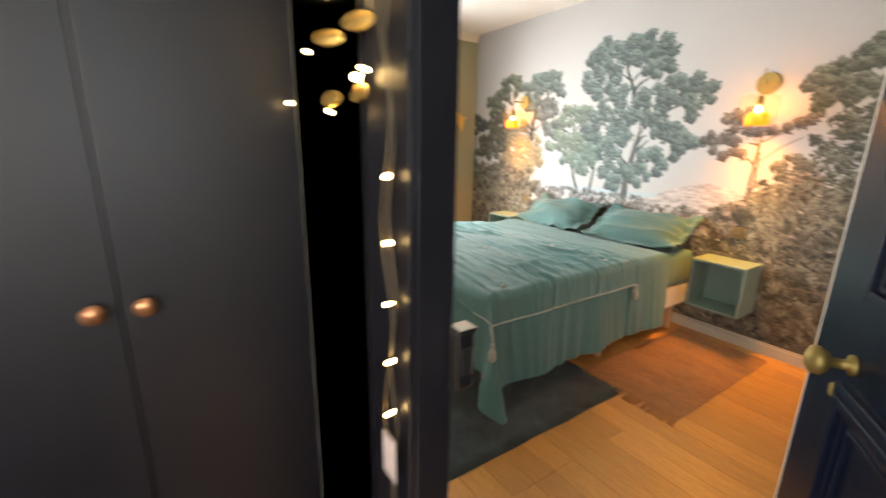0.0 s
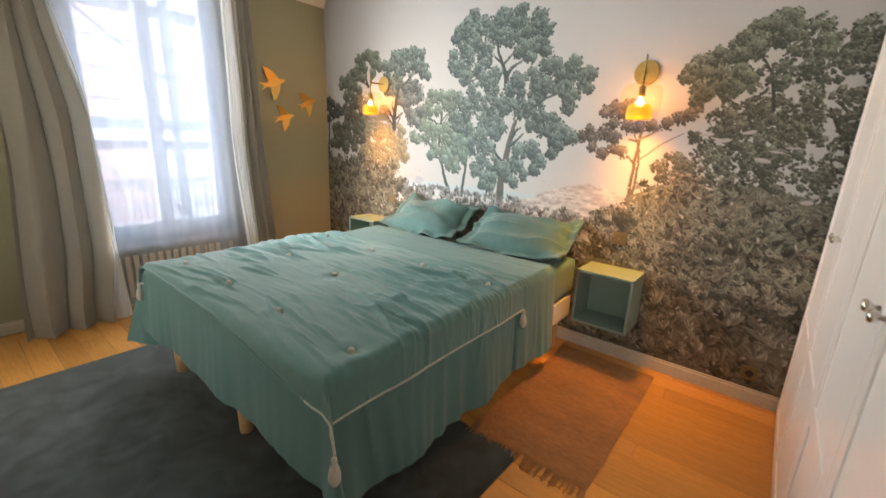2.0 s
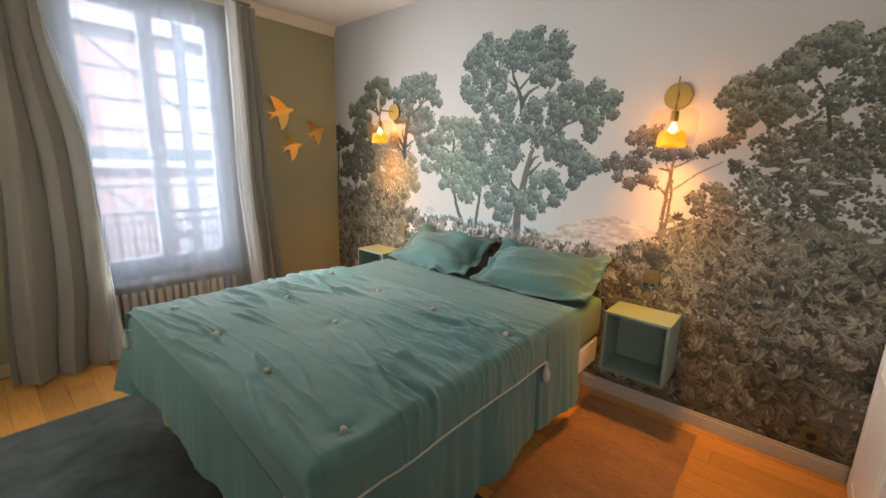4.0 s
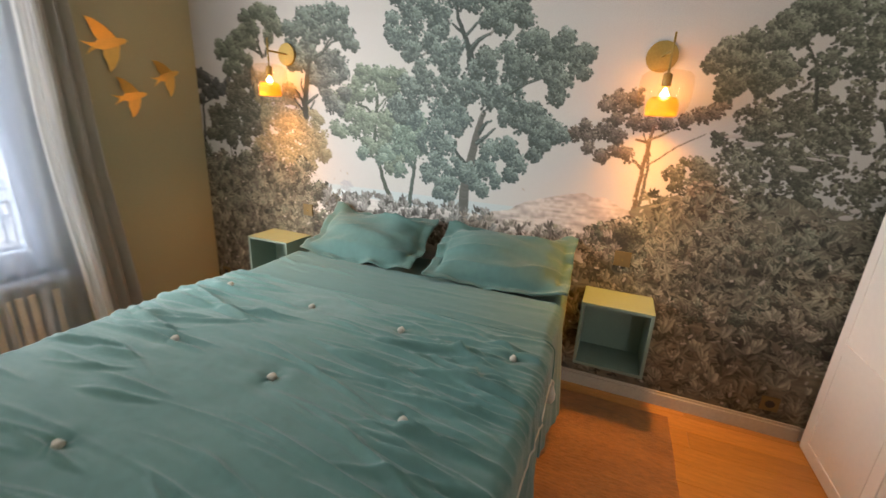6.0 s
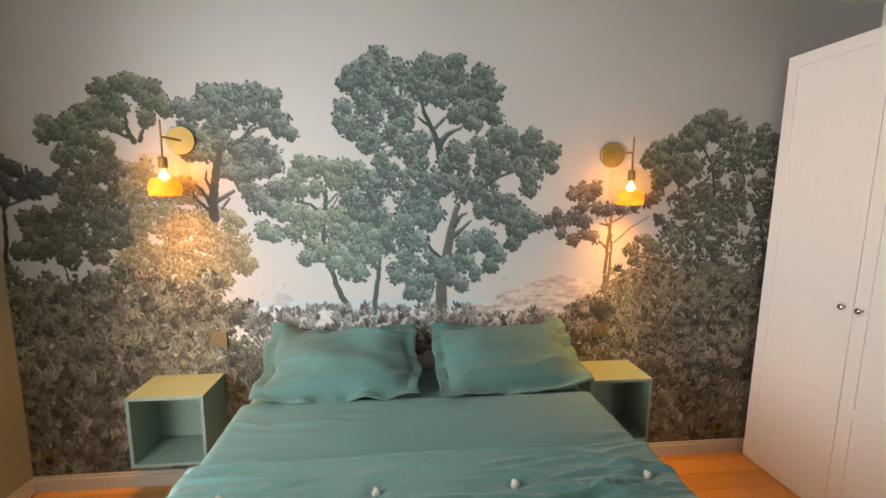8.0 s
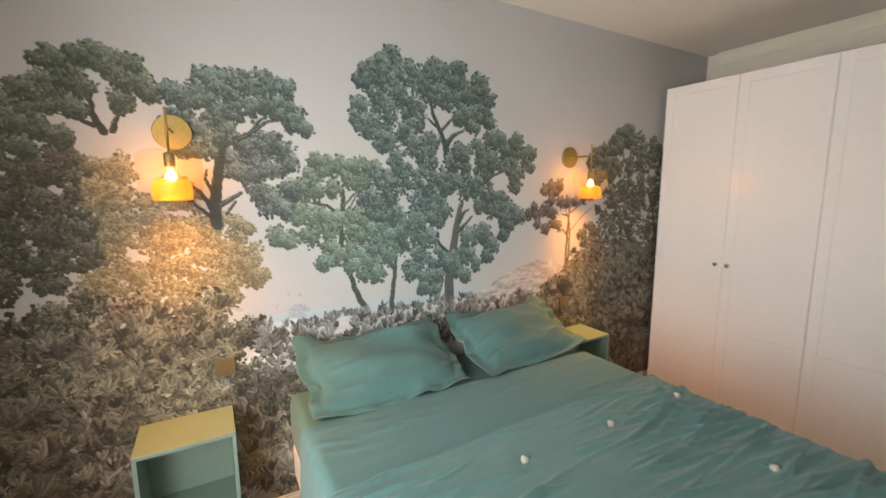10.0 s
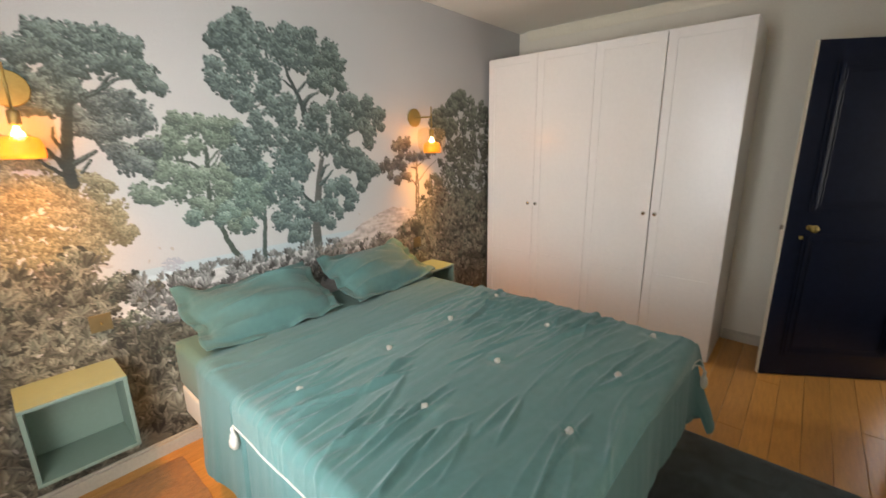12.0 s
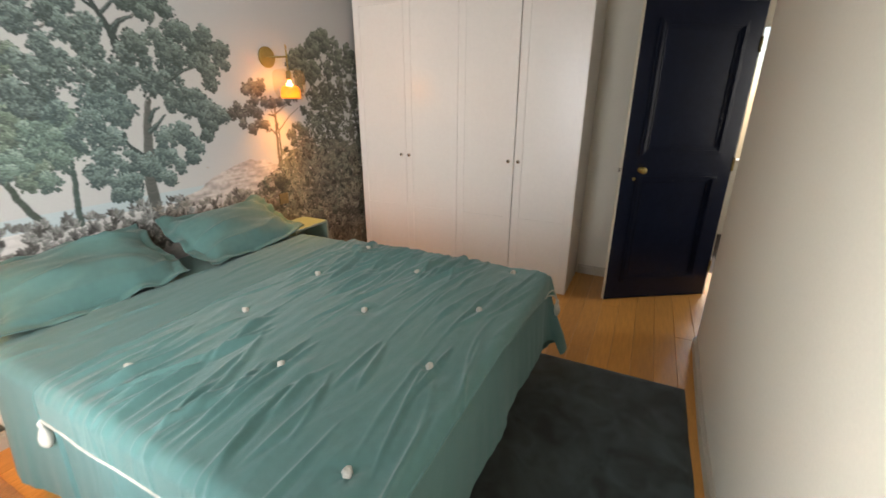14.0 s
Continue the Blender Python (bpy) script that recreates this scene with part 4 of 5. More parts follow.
def wardrobe():
    front, x0 = 0.20, 1.345
    for k in (0, 1):
        a = x0 + k * 1.0
        w = thing("wardrobe", a + 0.5, -0.09, 0, "tall white two-door shaker wardrobe, closed, against the mural" if k else
                  "tall white two-door wardrobe, thin dark gap between its doors", "wardrobe", "white wardrobes in a row")

        def put(name, bm, mat, par=w, label=""):
            return part(name, bm, mat, par, label, m=None)
        for piece, lo, hi in (("side_panel", (-0.5, -0.29, 0.0), (-0.482, 0.268, 2.36)), ("side_panel", (0.482, -0.29, 0.0), (0.5, 0.268, 2.36)),
                              ("top_panel", (-0.4815, -0.29, 2.342), (0.4815, 0.268, 2.36)), ("plinth", (-0.4815, -0.29, 0.0), (0.4815, 0.24, 0.07)),
                              ("back_panel", (-0.4815, -0.29, 0.0705), (0.4815, -0.28, 2.3415))):
            put(piece, boxes((lo, hi), bevel=0.0015), "white")
        for side in (-1, 1):
            lo, hi = (-0.4985, -0.0015) if side < 0 else (0.0015, 0.4985)
            if not k:
                lo, hi = (-0.4985, -0.0034) if side < 0 else (0.0034, 0.4985)
            bm = bmesh.new()
            y0, y1 = 0.270, 0.288
            st = 0.062
            d = put("door", boxes(((lo, y0, 0.006), (hi, y0 + 0.004, 2.354))), "white")
            for side_x in (lo, hi - st):
                part("stile", boxes(((side_x, y0 + 0.0042, 0.006), (side_x + st, y1, 2.354)), bevel=0.0015), "white", d)
            for z0, z1 in ((0.006, 0.07), (0.555, 0.617), (2.29, 2.354)):
                part("door_rail", boxes(((lo + st, y0 + 0.0042, z0), (hi - st, y1, z1)), bevel=0.0015), "white", d)
            for z0, z1 in ((0.07, 0.555), (0.617, 2.29)):
                part("door_panel", boxes(((lo + st, y0 + 0.0042, z0), (hi - st, y1 - 0.006, z1))), "white", d)
            kx = (hi if side < 0 else lo) + side * 0.037
            knob = lathe([(0.006, 0), (0.005, 0.012), (0.013, 0.018), (0.015, 0.024), (0.012, 0.029), (0, 0.031)], 16, pose(kx, 0.2885, 1.083, -90))
            part("knob", knob, "nickel", d, smooth=True)


wardrobe()


def nightstand(y, w):
    """Open cube, hung on the wall."""
    z0, z1, x0 = 0.275, 0.632, 3.13
    n = thing("wall_nightstand", EAST, y, z0, "sage green open cube shelf on the wall beside bed, empty", "nightstand", "cube nightstands")
    d, h, t = EAST - 0.003 - x0, z1 - z0, 0.016
    e = 0.0005
    part("top_panel", boxes(((-d - 0.003, -w / 2, h - t), (-0.003, w / 2, h)), bevel=0.0015), "sage", n)
    part("bottom_panel", boxes(((-d - 0.003, -w / 2, 0), (-0.003, w / 2, t)), bevel=0.0015), "sage", n)
    for s in (-1, 1):
        lo, hi = sorted((s * w / 2, s * (w / 2 - t)))
        part("side_panel", boxes(((-d - 0.003, lo, t + e), (-0.003, hi, h - t - e)), bevel=0.0015), "sage", n)
    part("back_panel", boxes(((-0.018, -w / 2 + t + e, t + e), (-0.006, w / 2 - t - e, h - t - e))), "sage", n)


nightstand(1.153, 0.345)
nightstand(3.446, 0.352)


def sconce(y, disc_y, disc_z, label):
    s = thing("wall_lamp", EAST, disc_y, disc_z, label, "wall lamp", "bedside wall lamps")
    part("wall_disc", lathe([(0.069, 0), (0.069, 0.010), (0.067, 0.012), (0, 0.012)], 40, pose(-0.001, 0, 0, 0, -90)), "brass", s)
    part("arm", tube([(-0.012, 0, 0), (-0.158, y - disc_y, 0.0)], 0.006, 10), "brass", s, smooth=True)
    dy = y - disc_y
    part("stem", tube([(-0.160, dy, 0.075), (-0.160, dy, -0.09)], 0.0045, 10), "brass", s, smooth=True)
    part("socket", lathe([(0.013, 0), (0.019, -0.006), (0.019, -0.05), (0.015, -0.056), (0, -0.056)], 20, pose(-0.160, dy, -0.09)), "brass", s, smooth=True)
    shade = lathe([(0.02, -0.078), (0.06, -0.080), (0.088, -0.087), (0.103, -0.102), (0.108, -0.13), (0.108, -0.19), (0.103, -0.225), (0.092, -0.255), (0.078, -0.272), (0.076, -0.276)], 40)
    shade.faces.ensure_lookup_table()
    caps = [f for f in shade.faces if len(f.verts) > 4]
    bmesh.ops.delete(shade, geom=caps, context="FACES_ONLY")
    bmesh.ops.translate(shade, verts=shade.verts, vec=(-0.160, dy, 0))
    bmesh.ops.solidify(shade, geom=shade.faces[:], thickness=0.003)
    part("glass_shade", shade, "lampglass", s, "pale smoked glass dome", smooth=True)
    cup = lathe([(0.014, -0.186), (0.048, -0.190), (0.058, -0.200), (0.063, -0.215), (0.066, -0.24), (0.062, -0.268)], 32)
    caps = [f for f in cup.faces if len(f.verts) > 4]
    bmesh.ops.delete(cup, geom=caps, context="FACES_ONLY")
    bmesh.ops.translate(cup, verts=cup.verts, vec=(-0.160, dy, 0))
    bmesh.ops.solidify(cup, geom=cup.faces[:], thickness=0.002)
    part("pierced_cup", cup, "amber", s, "amber pierced inner cup", smooth=True)
    bulb = lathe([(0.007, -0.150), (0.009, -0.162), (0.016, -0.170), (0.020, -0.183), (0.016, -0.196), (0, -0.203)], 20, pose(-0.160, dy, 0))
    b = part("bulb", bulb, "bulb", s, "lit warm bulb", smooth=True)
    b.visible_shadow = False


sconce(1.127, 1.158, 1.822, "lit brass wall lamp with pale glass shade, near the wardrobe")
sconce(3.412, 3.402, 1.852, "lit brass wall lamp with pale glass shade, near green wall")
for k, y in enumerate((1.165, 3.285)):
    sw = tagged(part("light_switch", boxes(((EAST - 0.009, y - 0.042, 0.778), (EAST - 0.001, y + 0.042, 0.862)), bevel=0.002), "bronze"),
                "square brass light switch plate above a nightstand", "light switch", "brass switches")
    part("toggle", tube([(EAST - 0.008, y, 0.82), (EAST - 0.022, y, 0.815)], 0.003), "brass", sw)
for y in (0.352, 4.185):
    so = tagged(part("power_socket", boxes(((EAST - 0.009, y - 0.04, 0.135), (EAST - 0.001, y + 0.04, 0.215)), bevel=0.002), "bronze"),
                "square brass power socket low on the mural", "socket", "brass sockets")
    part("socket_well", lathe([(0.021, 0), (0.021, 0.0015), (0.017, 0.0025), (0, 0.0025)], 20, pose(EAST - 0.009, y, 0.175, 0, -90)), "black", so)


MAT["navy"].node_tree.nodes["Principled BSDF"].inputs["Specular IOR Level"].default_value = 0.28


def leaf_door():
    """The door leaf, hinged at the south jamb, open into the room."""
    L, T, H = 0.888, 0.029, 2.165
    hinge = (0.300, -0.350)
    rz = math.degrees(math.atan2(0.135 - hinge[1], 1.045 - hinge[0]))
    d = thing("door_leaf", hinge[0], hinge[1], 0.008, "near-black panelled door standing open, cream edge, brass knob", "door", rz=rz)

    def put(name, bm, mat, par=d, label="", smooth=False):
        return part(name, bm, mat, par, label, smooth)
    ST = 0.13
    core = boxes(((0.004, -T + 0.004, 0), (L - 0.004, -0.004, H)))
    for y0, y1 in ((-0.004, 0.0), (-T, -T + 0.004)):
        lo, hi = (y0 - 0.0, y1)
        for bx in (((0.003, lo, 0), (ST, hi, H)), ((L - ST, lo, 0), (L - 0.003, hi, H)), ((ST, lo, 0), (L - ST, hi, 0.16)), ((ST, lo, 1.0), (L - ST, hi, 1.165)), ((ST, lo, H - 0.13), (L - ST, hi, H))):
            slab(core, *bx)
    put("panel_body", core, "navy")
    mould = bmesh.new()
    for a, b in ((0.16, 1.0), (1.165, H - 0.13)):
        for sgn, yb in ((1, 0.0),):
            for k, (ins, w, h) in enumerate(((-0.012, 0.018, 0.008), (0.006, 0.016, 0.014), (0.022, 0.012, 0.006), (0.034, 0.012, 0.0), (0.046, 0.006, 0.004))):
                x0, x1, z0, z1 = ST + ins, L - ST - ins, a + ins, b - ins
                for bx in (((x0, -0.005, z0), (x0 + w, yb + h, z1)), ((x1 - w, -0.005, z0), (x1, yb + h, z1)), ((x0 + w, -0.005, z0), (x1 - w, yb + h, z0 + w)), ((x0 + w, -0.005, z1 - w), (x1 - w, yb + h, z1))):
                    slab(mould, *bx, bevel=0.002)
    put("panel_moulding", mould, "navy")
    edge = boxes(((L - 0.003, -T, 0), (L + 0.001, 0.0, H)), ((0, -T, 0), (0.003, 0, H)), ((L + 0.001, -T + 0.010, 0.9), (L + 0.0025, -0.010, 1.2)), bevel=0.0005)
    put("latch_bolt", boxes(((L + 0.0025, -T / 2 - 0.008, 1.035), (L + 0.016, -T / 2 + 0.008, 1.065)), bevel=0.002), "nickel")
    put("painted_edge", edge, "trim", label="cream painted door edge")
    back = boxes(((0.0, -T - 0.003, 0), (L, -T - 0.0004, H)))
    put("white_back", back, "trim")
    for s in (1, -1):
        base = 0.0005 if s > 0 else -T - 0.0035
        kb = lathe([(0.018, 0), (0.018, 0.004), (0.009, 0.008), (0.008, 0.030), (0.018, 0.036), (0.025, 0.046), (0.024, 0.056), (0.013, 0.063), (0, 0.065)], 24, pose(L - 0.142, base, 1.052, -90 * s))
        put("knob", kb, "brass", label="round brass knob", smooth=True)
    put("escutcheon", lathe([(0.013, 0), (0.013, 0.003), (0, 0.003)], 16, pose(L - 0.105, 0.0005, 0.985, -90)), "brass")
    for z in (0.25, 1.08, 1.9):
        put("hinge", tube([(0.0, 0.004, z - 0.05), (0.0, 0.004, z + 0.05)], 0.008, 10), "brass", smooth=True)


leaf_door()
structure("door_frame", boxes(((0.300, -0.383, 0), (0.375, -0.352, 2.20)), ((0.300, 0.425, 0), (0.368, 0.598, 2.20)), ((0.300, -0.352, 2.175), (0.375, 0.425, 2.20)), bevel=0.003), "navy_dull",
          "near-black door lining")
structure("door_architrave", boxes(((0.368, 0.458, 0), (0.386, 0.596, 2.20)), ((0.376, -0.383, 2.185), (0.44, 0.596, 2.24)), bevel=0.004), "trim",
          "cream door surround on the room side")
structure("door_architrave_hall", boxes(((0.290, 0.43, 0), (0.2995, 0.53, 2.27)), ((0.290, -0.383, 2.19), (0.2995, 0.43, 2.27)), bevel=0.004), "navy_dull")
kp = tagged(part("lock_keep", boxes(((0.350, 0.385, 1.03), (0.382, 0.4135, 1.125)), bevel=0.003), "nickel"), "pale metal lock keep on the door lining", "lock")
part("keep_lip", boxes(((0.347, 0.380, 1.1255), (0.384, 0.4135, 1.134)), bevel=0.003), "nickel", kp)
part("latch_slot", boxes(((0.356, 0.3825, 1.055), (0.376, 0.3848, 1.10))), "black", kp)

# ---- hall outside ----
structure("hall_wall_east", boxes(((0.295, 0.599, 0), (0.3045, 1.0, TOP))), "navy_dull")
# the gap in this unseen wall is made up for the west fill lamp
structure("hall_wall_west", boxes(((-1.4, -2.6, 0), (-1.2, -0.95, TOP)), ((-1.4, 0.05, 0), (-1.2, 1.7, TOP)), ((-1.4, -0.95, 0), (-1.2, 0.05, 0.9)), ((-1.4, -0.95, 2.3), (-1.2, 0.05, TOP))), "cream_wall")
structure("hall_wall_south", boxes(((-1.2, -2.6, 0), (-0.75, -2.4, TOP)), ((0.05, -2.6, 0), (0.46, -2.4, TOP)), ((-0.75, -2.6, 0), (0.05, -2.4, 0.9)), ((-0.75, -2.6, 2.3), (0.05, -2.4, TOP))), "cream_wall")
structure("hall_wall_side", boxes(((0.30, -2.4, 0), (0.46, SOUTH - 0.2, TOP))), "cream_wall")
structure("hall_back", boxes(((-1.2, 1.6, 0), (0.30, 1.7, TOP))), "cream_wall")


def hall_cupboard():
    c = thing("hall_cupboard", -0.35, 1.3, 0, "near-black satin hall cupboard with two copper handles, closed", "cupboard")
    part("carcass", boxes(((-0.6, -0.275, 0), (0.648, 0.3, 2.5)), bevel=0.003), "navy_dull", c)
    seam = 0.245
    for a, b, hx in ((-0.598, seam - 0.0015, seam - 0.045), (seam + 0.0015, 0.6465, seam + 0.045)):
        dr = part("door", boxes(((a, -0.298, 0.06), (b, -0.2755, 2.46)), bevel=0.003), "navy_dull", c)
        part("handle", lathe([(0.011, 0), (0.009, 0.012), (0.021, 0.018), (0.022, 0.024), (0, 0.027)], 20, pose(hx, -0.2985, 1.05, 90)), "copper", dr, "copper knob", smooth=True)


hall_cupboard()


def fairy_lights():
    f = thing("fairy_lights", 0.298, 0.462, 0.8, "string of lit warm fairy lights on the dark hall wall", "fairy lights")
    x = -0.020
    pts = [(x, 0.012 * math.sin(k * 1.3), 0.80 - k * 0.05) for k in range(18)]
    part("wire", tube(pts, 0.0016, 5), "wire", f)
    part("wire", tube([(x - 0.008, 0.018 * math.cos(k), 0.80 - k * 0.05) for k in range(18)], 0.0014, 5), "wire", f)
    for k in range(5):
        z = 0.560 - k * 0.097
        part("fairy_bulb", lathe([(0.0015, -0.008), (0.0042, -0.005), (0.0042, 0.005), (0.0015, 0.008)], 8, pose(x - 0.006, 0.012 * math.sin(k * 3.2), z, 70, 0, 20 * k)), "fairy", f, smooth=True)
    rng = random.Random(8)
    for k in range(15):
        y, z = 0.06 + rng.random() * 0.44, 0.62 + rng.random() * 0.34
        part("fairy_bulb", lathe([(0.0015, -0.008), (0.0042, -0.005), (0.0042, 0.005), (0.0015, 0.008)], 8, pose(x - 0.006, y, z, 75, 0, 30 * k)), "fairy", f, smooth=True)
    for k in range(6):
        y, z = 0.10 + 0.13 * (k % 2), 0.68 + 0.10 * (k // 2)
        part("gold_leaf", lathe([(0.001, 0), (0.026, 0.002), (0.034, 0.004), (0.028, 0.006), (0.001, 0.007)], 16, pose(x + 0.002, y, z, 0, -78, 12 * k) @ Matrix.Diagonal((0.45, 1, 1, 1))), "gold", f, smooth=True)
    part("tag", boxes(((x - 0.012, -0.025, 0.055), (x - 0.010, 0.02, 0.135)), bevel=0.001), "tag", f, "pale pink card tag")


fairy_lights()


# ---- bed: mattress x 1.28 to 3.36, y 1.41 to 3.03 ----
BX0, BX1, BY0, BY1, BTOP = 1.285, 3.33, 1.405, 3.035, 0.655


def crease_field():
    """Heights of sharp creases over the bed: ridges that run mostly north to south."""
    step, x0, y0 = 0.006, 0.7, 0.7
    ny, nx = 520, 460
    field = np.zeros((nx, ny))
    rng = random.Random(41)

    def crease(cx, cy, th, length, height, width, bend):
        r = length / 2 + 0.05
        i0, i1 = max(0, int((cx - r - x0) / step)), min(nx, int((cx + r - x0) / step))
        j0, j1 = max(0, int((cy - r - y0) / step)), min(ny, int((cy + r - y0) / step))
        if i0 >= i1 or j0 >= j1:
            return
        X, Y = np.meshgrid(x0 + step * np.arange(i0, i1) - cx, y0 + step * np.arange(j0, j1) - cy, indexing="ij")
        along, off = X * math.cos(th) + Y * math.sin(th), -X * math.sin(th) + Y * math.cos(th)
        off = off - bend * along ** 2
        ends = np.clip(1 - (along / (length / 2)) ** 2, 0, 1)
        w = width * (0.45 + 0.55 * ends)
        ridge = np.exp(-np.abs(off / w) ** 1.4) - 0.18 * np.exp(-((off - 1.9 * w) / (1.5 * w)) ** 2)
        field[i0:i1, j0:j1] += height * ends * ridge
    for cx, cy, sx, sy, n in ((1.9, 2.84, 0.5, 0.17, 34), (1.95, 1.62, 0.5, 0.17, 46), (2.1, 1.46, 0.45, 0.08, 16), (1.9, 1.95, 0.6, 0.2, 16), (2.25, 2.85, 0.18, 0.18, 24), (1.8, 2.2, 0.5, 0.5, 9), (1.35, 2.2, 0.1, 0.7, 12), (2.2, 1.7, 0.22, 0.25, 26), (2.75, 2.2, 0.15, 0.7, 10)):
        for _ in range(n):
            x, y = rng.gauss(cx, sx * 0.6), rng.gauss(cy, sy)
            fan = 0.55 * (2.5 - x) * (0.5 if y > 2.2 else -0.5)
            crease(x, y, math.pi / 2 + fan * 0.6 + rng.gauss(0, 0.13), 0.22 + 0.50 * rng.random(), 0.008 + 0.015 * rng.random() ** 1.5, 0.006 + 0.006 * rng.random(), rng.gauss(0, 0.22))
    rows = y0 + step * np.arange(ny)
    field *= (1 - 0.45 * np.exp(-((rows - 3.04) / 0.06) ** 2) - 0.45 * np.exp(-((rows - 1.40) / 0.06) ** 2))[None, :]
    for x, y in POMPOMS:
        X, Y = np.meshgrid(x0 + step * np.arange(nx) - x, y0 + step * np.arange(ny) - y, indexing="ij")
        q, a = np.hypot(X, Y), np.arctan2(Y, X)
        field -= 0.010 * np.exp(-(q / 0.028) ** 2) * (1 + 0.5 * np.cos(a * 5 + x * 9)) - 0.004 * np.exp(-((q - 0.06) / 0.03) ** 2) * np.cos(a * 2 + y * 7)
    return field


POMPOMS = [(1.435, 1.47), (1.44, 1.95), (1.44, 2.41), (1.42, 2.875), (1.89, 1.70), (1.887, 2.17), (1.895, 2.63), (2.35, 1.50), (2.345, 1.955), (2.35, 2.40), (2.34, 2.87)]
CREASES = crease_field()


def creased(x, y):
    u, v = min(max((x - 0.7) / 0.006, 0), 458), min(max((y - 0.7) / 0.006, 0), 518)
    i, j = int(u), int(v)
    p, q = u - i, v - j
    g = CREASES
    return float((g[i, j] * (1 - p) + g[i + 1, j] * p) * (1 - q) + (g[i, j + 1] * (1 - p) + g[i + 1, j + 1] * p) * q)


def wrinkle(x, y, k=1.0):
    """Cloth relief: long creases that lie north to south, and small puckers."""
    return (creased(x, y) + relief(x, y)) * k


def relief(x, y):
    g = 0.014 * nz(x * 2.1 + 4, y * 1.7, 3)
    a = x * 11 + 2.2 * nz(x * 1.6, y * 1.3, 9) + y * 0.7
    amp = max(0.0, 1.5 * nz(x * 1.9, y * 1.1, 21) + 0.42)
    g += 0.005 * amp * (1 - abs(math.sin(a)) ** 0.6)
    b = x * 23 + 3.5 * nz(x * 2.3 + 7, y * 2.0, 2) - y * 2.0
    g += 0.0035 * max(0.0, 0.2 + 1.5 * nz(x * 2.7, y * 1.9, 55)) * (1 - abs(math.sin(b)) ** 0.5)
    g += 0.0045 * nz(x * 22, y * 7, 5)
    return g


def fold_over(u, lo, hi, r=0.05):
    """Cloth that runs along one way and drops over the edges lo and hi: place along and drop."""
    for edge, s in ((lo, -1), (hi, 1)):
        over = (u - edge) * s + r
        if over > 0:
            q = r * math.pi / 2
            if over < q:
                a = over / r
                return edge - s * r + s * r * math.sin(a), r * (1 - math.cos(a))
            return edge, over - q + r
    return u, 0.0


def cover(u0, u1, v0, v1, lift, skirt, k=1.0, west_slant=None, seed=0, slit=False):
    """A cover: u along x, v along y, from u0, v0 to u1, v1 measured over the cloth."""
    def f(a, b):
        v = v0 + (v1 - v0) * b
        lo = u0 if west_slant is None else u0 + west_slant(v)
        u = lo + (u1 - lo) * a
        x, dx = fold_over(u, BX0 - lift, BX1 + 2, 0.045)
        y, dy = fold_over(v, BY0 - lift, BY1 + lift, 0.045)
        rho = math.hypot(dx, dy)
        if slit and v < 2 and dx > 0.02 and dy > 0.02:
            part_way = min(1.0, max(0.0, (2 * dx * dy / (rho * rho) - 0.3) / 0.7))
            rho_new = rho * (1 + 0.28 * math.sin(math.pi * part_way))
            dx, dy, rho = dx * rho_new / rho, dy * rho_new / rho, rho_new
        if rho > 0.515:
            dx, dy, rho = dx * 0.515 / rho, dy * 0.515 / rho, 0.515 + 0.08 * (rho - 0.515)
        z = BTOP + lift - rho + wrinkle(u, v, k) * (1 if rho < 0.05 else 0.4)
        fall = min(1.0, rho / 0.5)
        both = 2 * dx * dy / (rho * rho) if rho > 1e-4 else 0.0
        if dy > 0.02:
            s = (-1 if v < 2 else 1) * (1 - both)
            y += s * fall * skirt * (0.5 + 0.5 * math.sin(x * 12 + 3 * nz(x * 2, seed))) + s * 0.02 * fall
            x += fall * 0.012 * nz(x * 5, z * 2, seed)
        if dx > 0.02:
            x -= (1 - both) * fall * skirt * 0.7 * (0.5 + 0.5 * math.sin(y * 9 + 2 * nz(y * 2, seed + 4))) + 0.015 * fall
        if slit and dy > 0.03:
            y += (0.05 if v < 2 else -0.05) * math.exp(-((u - 2.49) / 0.011) ** 2) * min(1, dy / 0.1)
        if dy > 0.02:
            drop = min(1.0, dy / 0.12)
            pleat = (1.0 if slit else 0.35) * fall * (0.007 * math.sin(u * 31 + 9 * nz(u * 1.7, seed, 2)) * (0.6 + nz(u * 2.3, 5, seed)) + 0.003 * math.sin(u * 71 + 9 * nz(u * 3, z, seed)))
            y += (-1 if v < 2 else 0.5) * (drop * creased(u, v) * (0.7 if slit else 0.45) * (1 - 0.6 * fall) * k + pleat * (1 - both))
        if dx > 0.02:
            x -= (1 - both) * fall * (0.006 * math.sin(v * 23 + 8 * nz(v * 1.6, seed, 8)) * (0.6 + nz(v * 2.1, 3, seed)) + 0.002 * math.sin(v * 61 + 8 * nz(v * 3, z, seed)))
        if dx > 0.02 and dy > 0.02:
            # the corner falls in one deep fold
            ox, oy = 0.13 * both, (0.44 if v < 2 else 0.50) * both ** 0.7
            if slit and v < 2:
                w, q = min(1.0, max(0.0, (rho - 0.2) / 0.22)), both ** 0.6 / math.hypot(dx, dy)
                ox, oy = ox + w * (0.27 * q * dx - ox), oy + w * (0.58 * q * dy - oy)
            x -= ox * rho
            y += (-oy if v < 2 else oy) * rho
        return Vector((x, y, max(z, 0.012)))
    return f


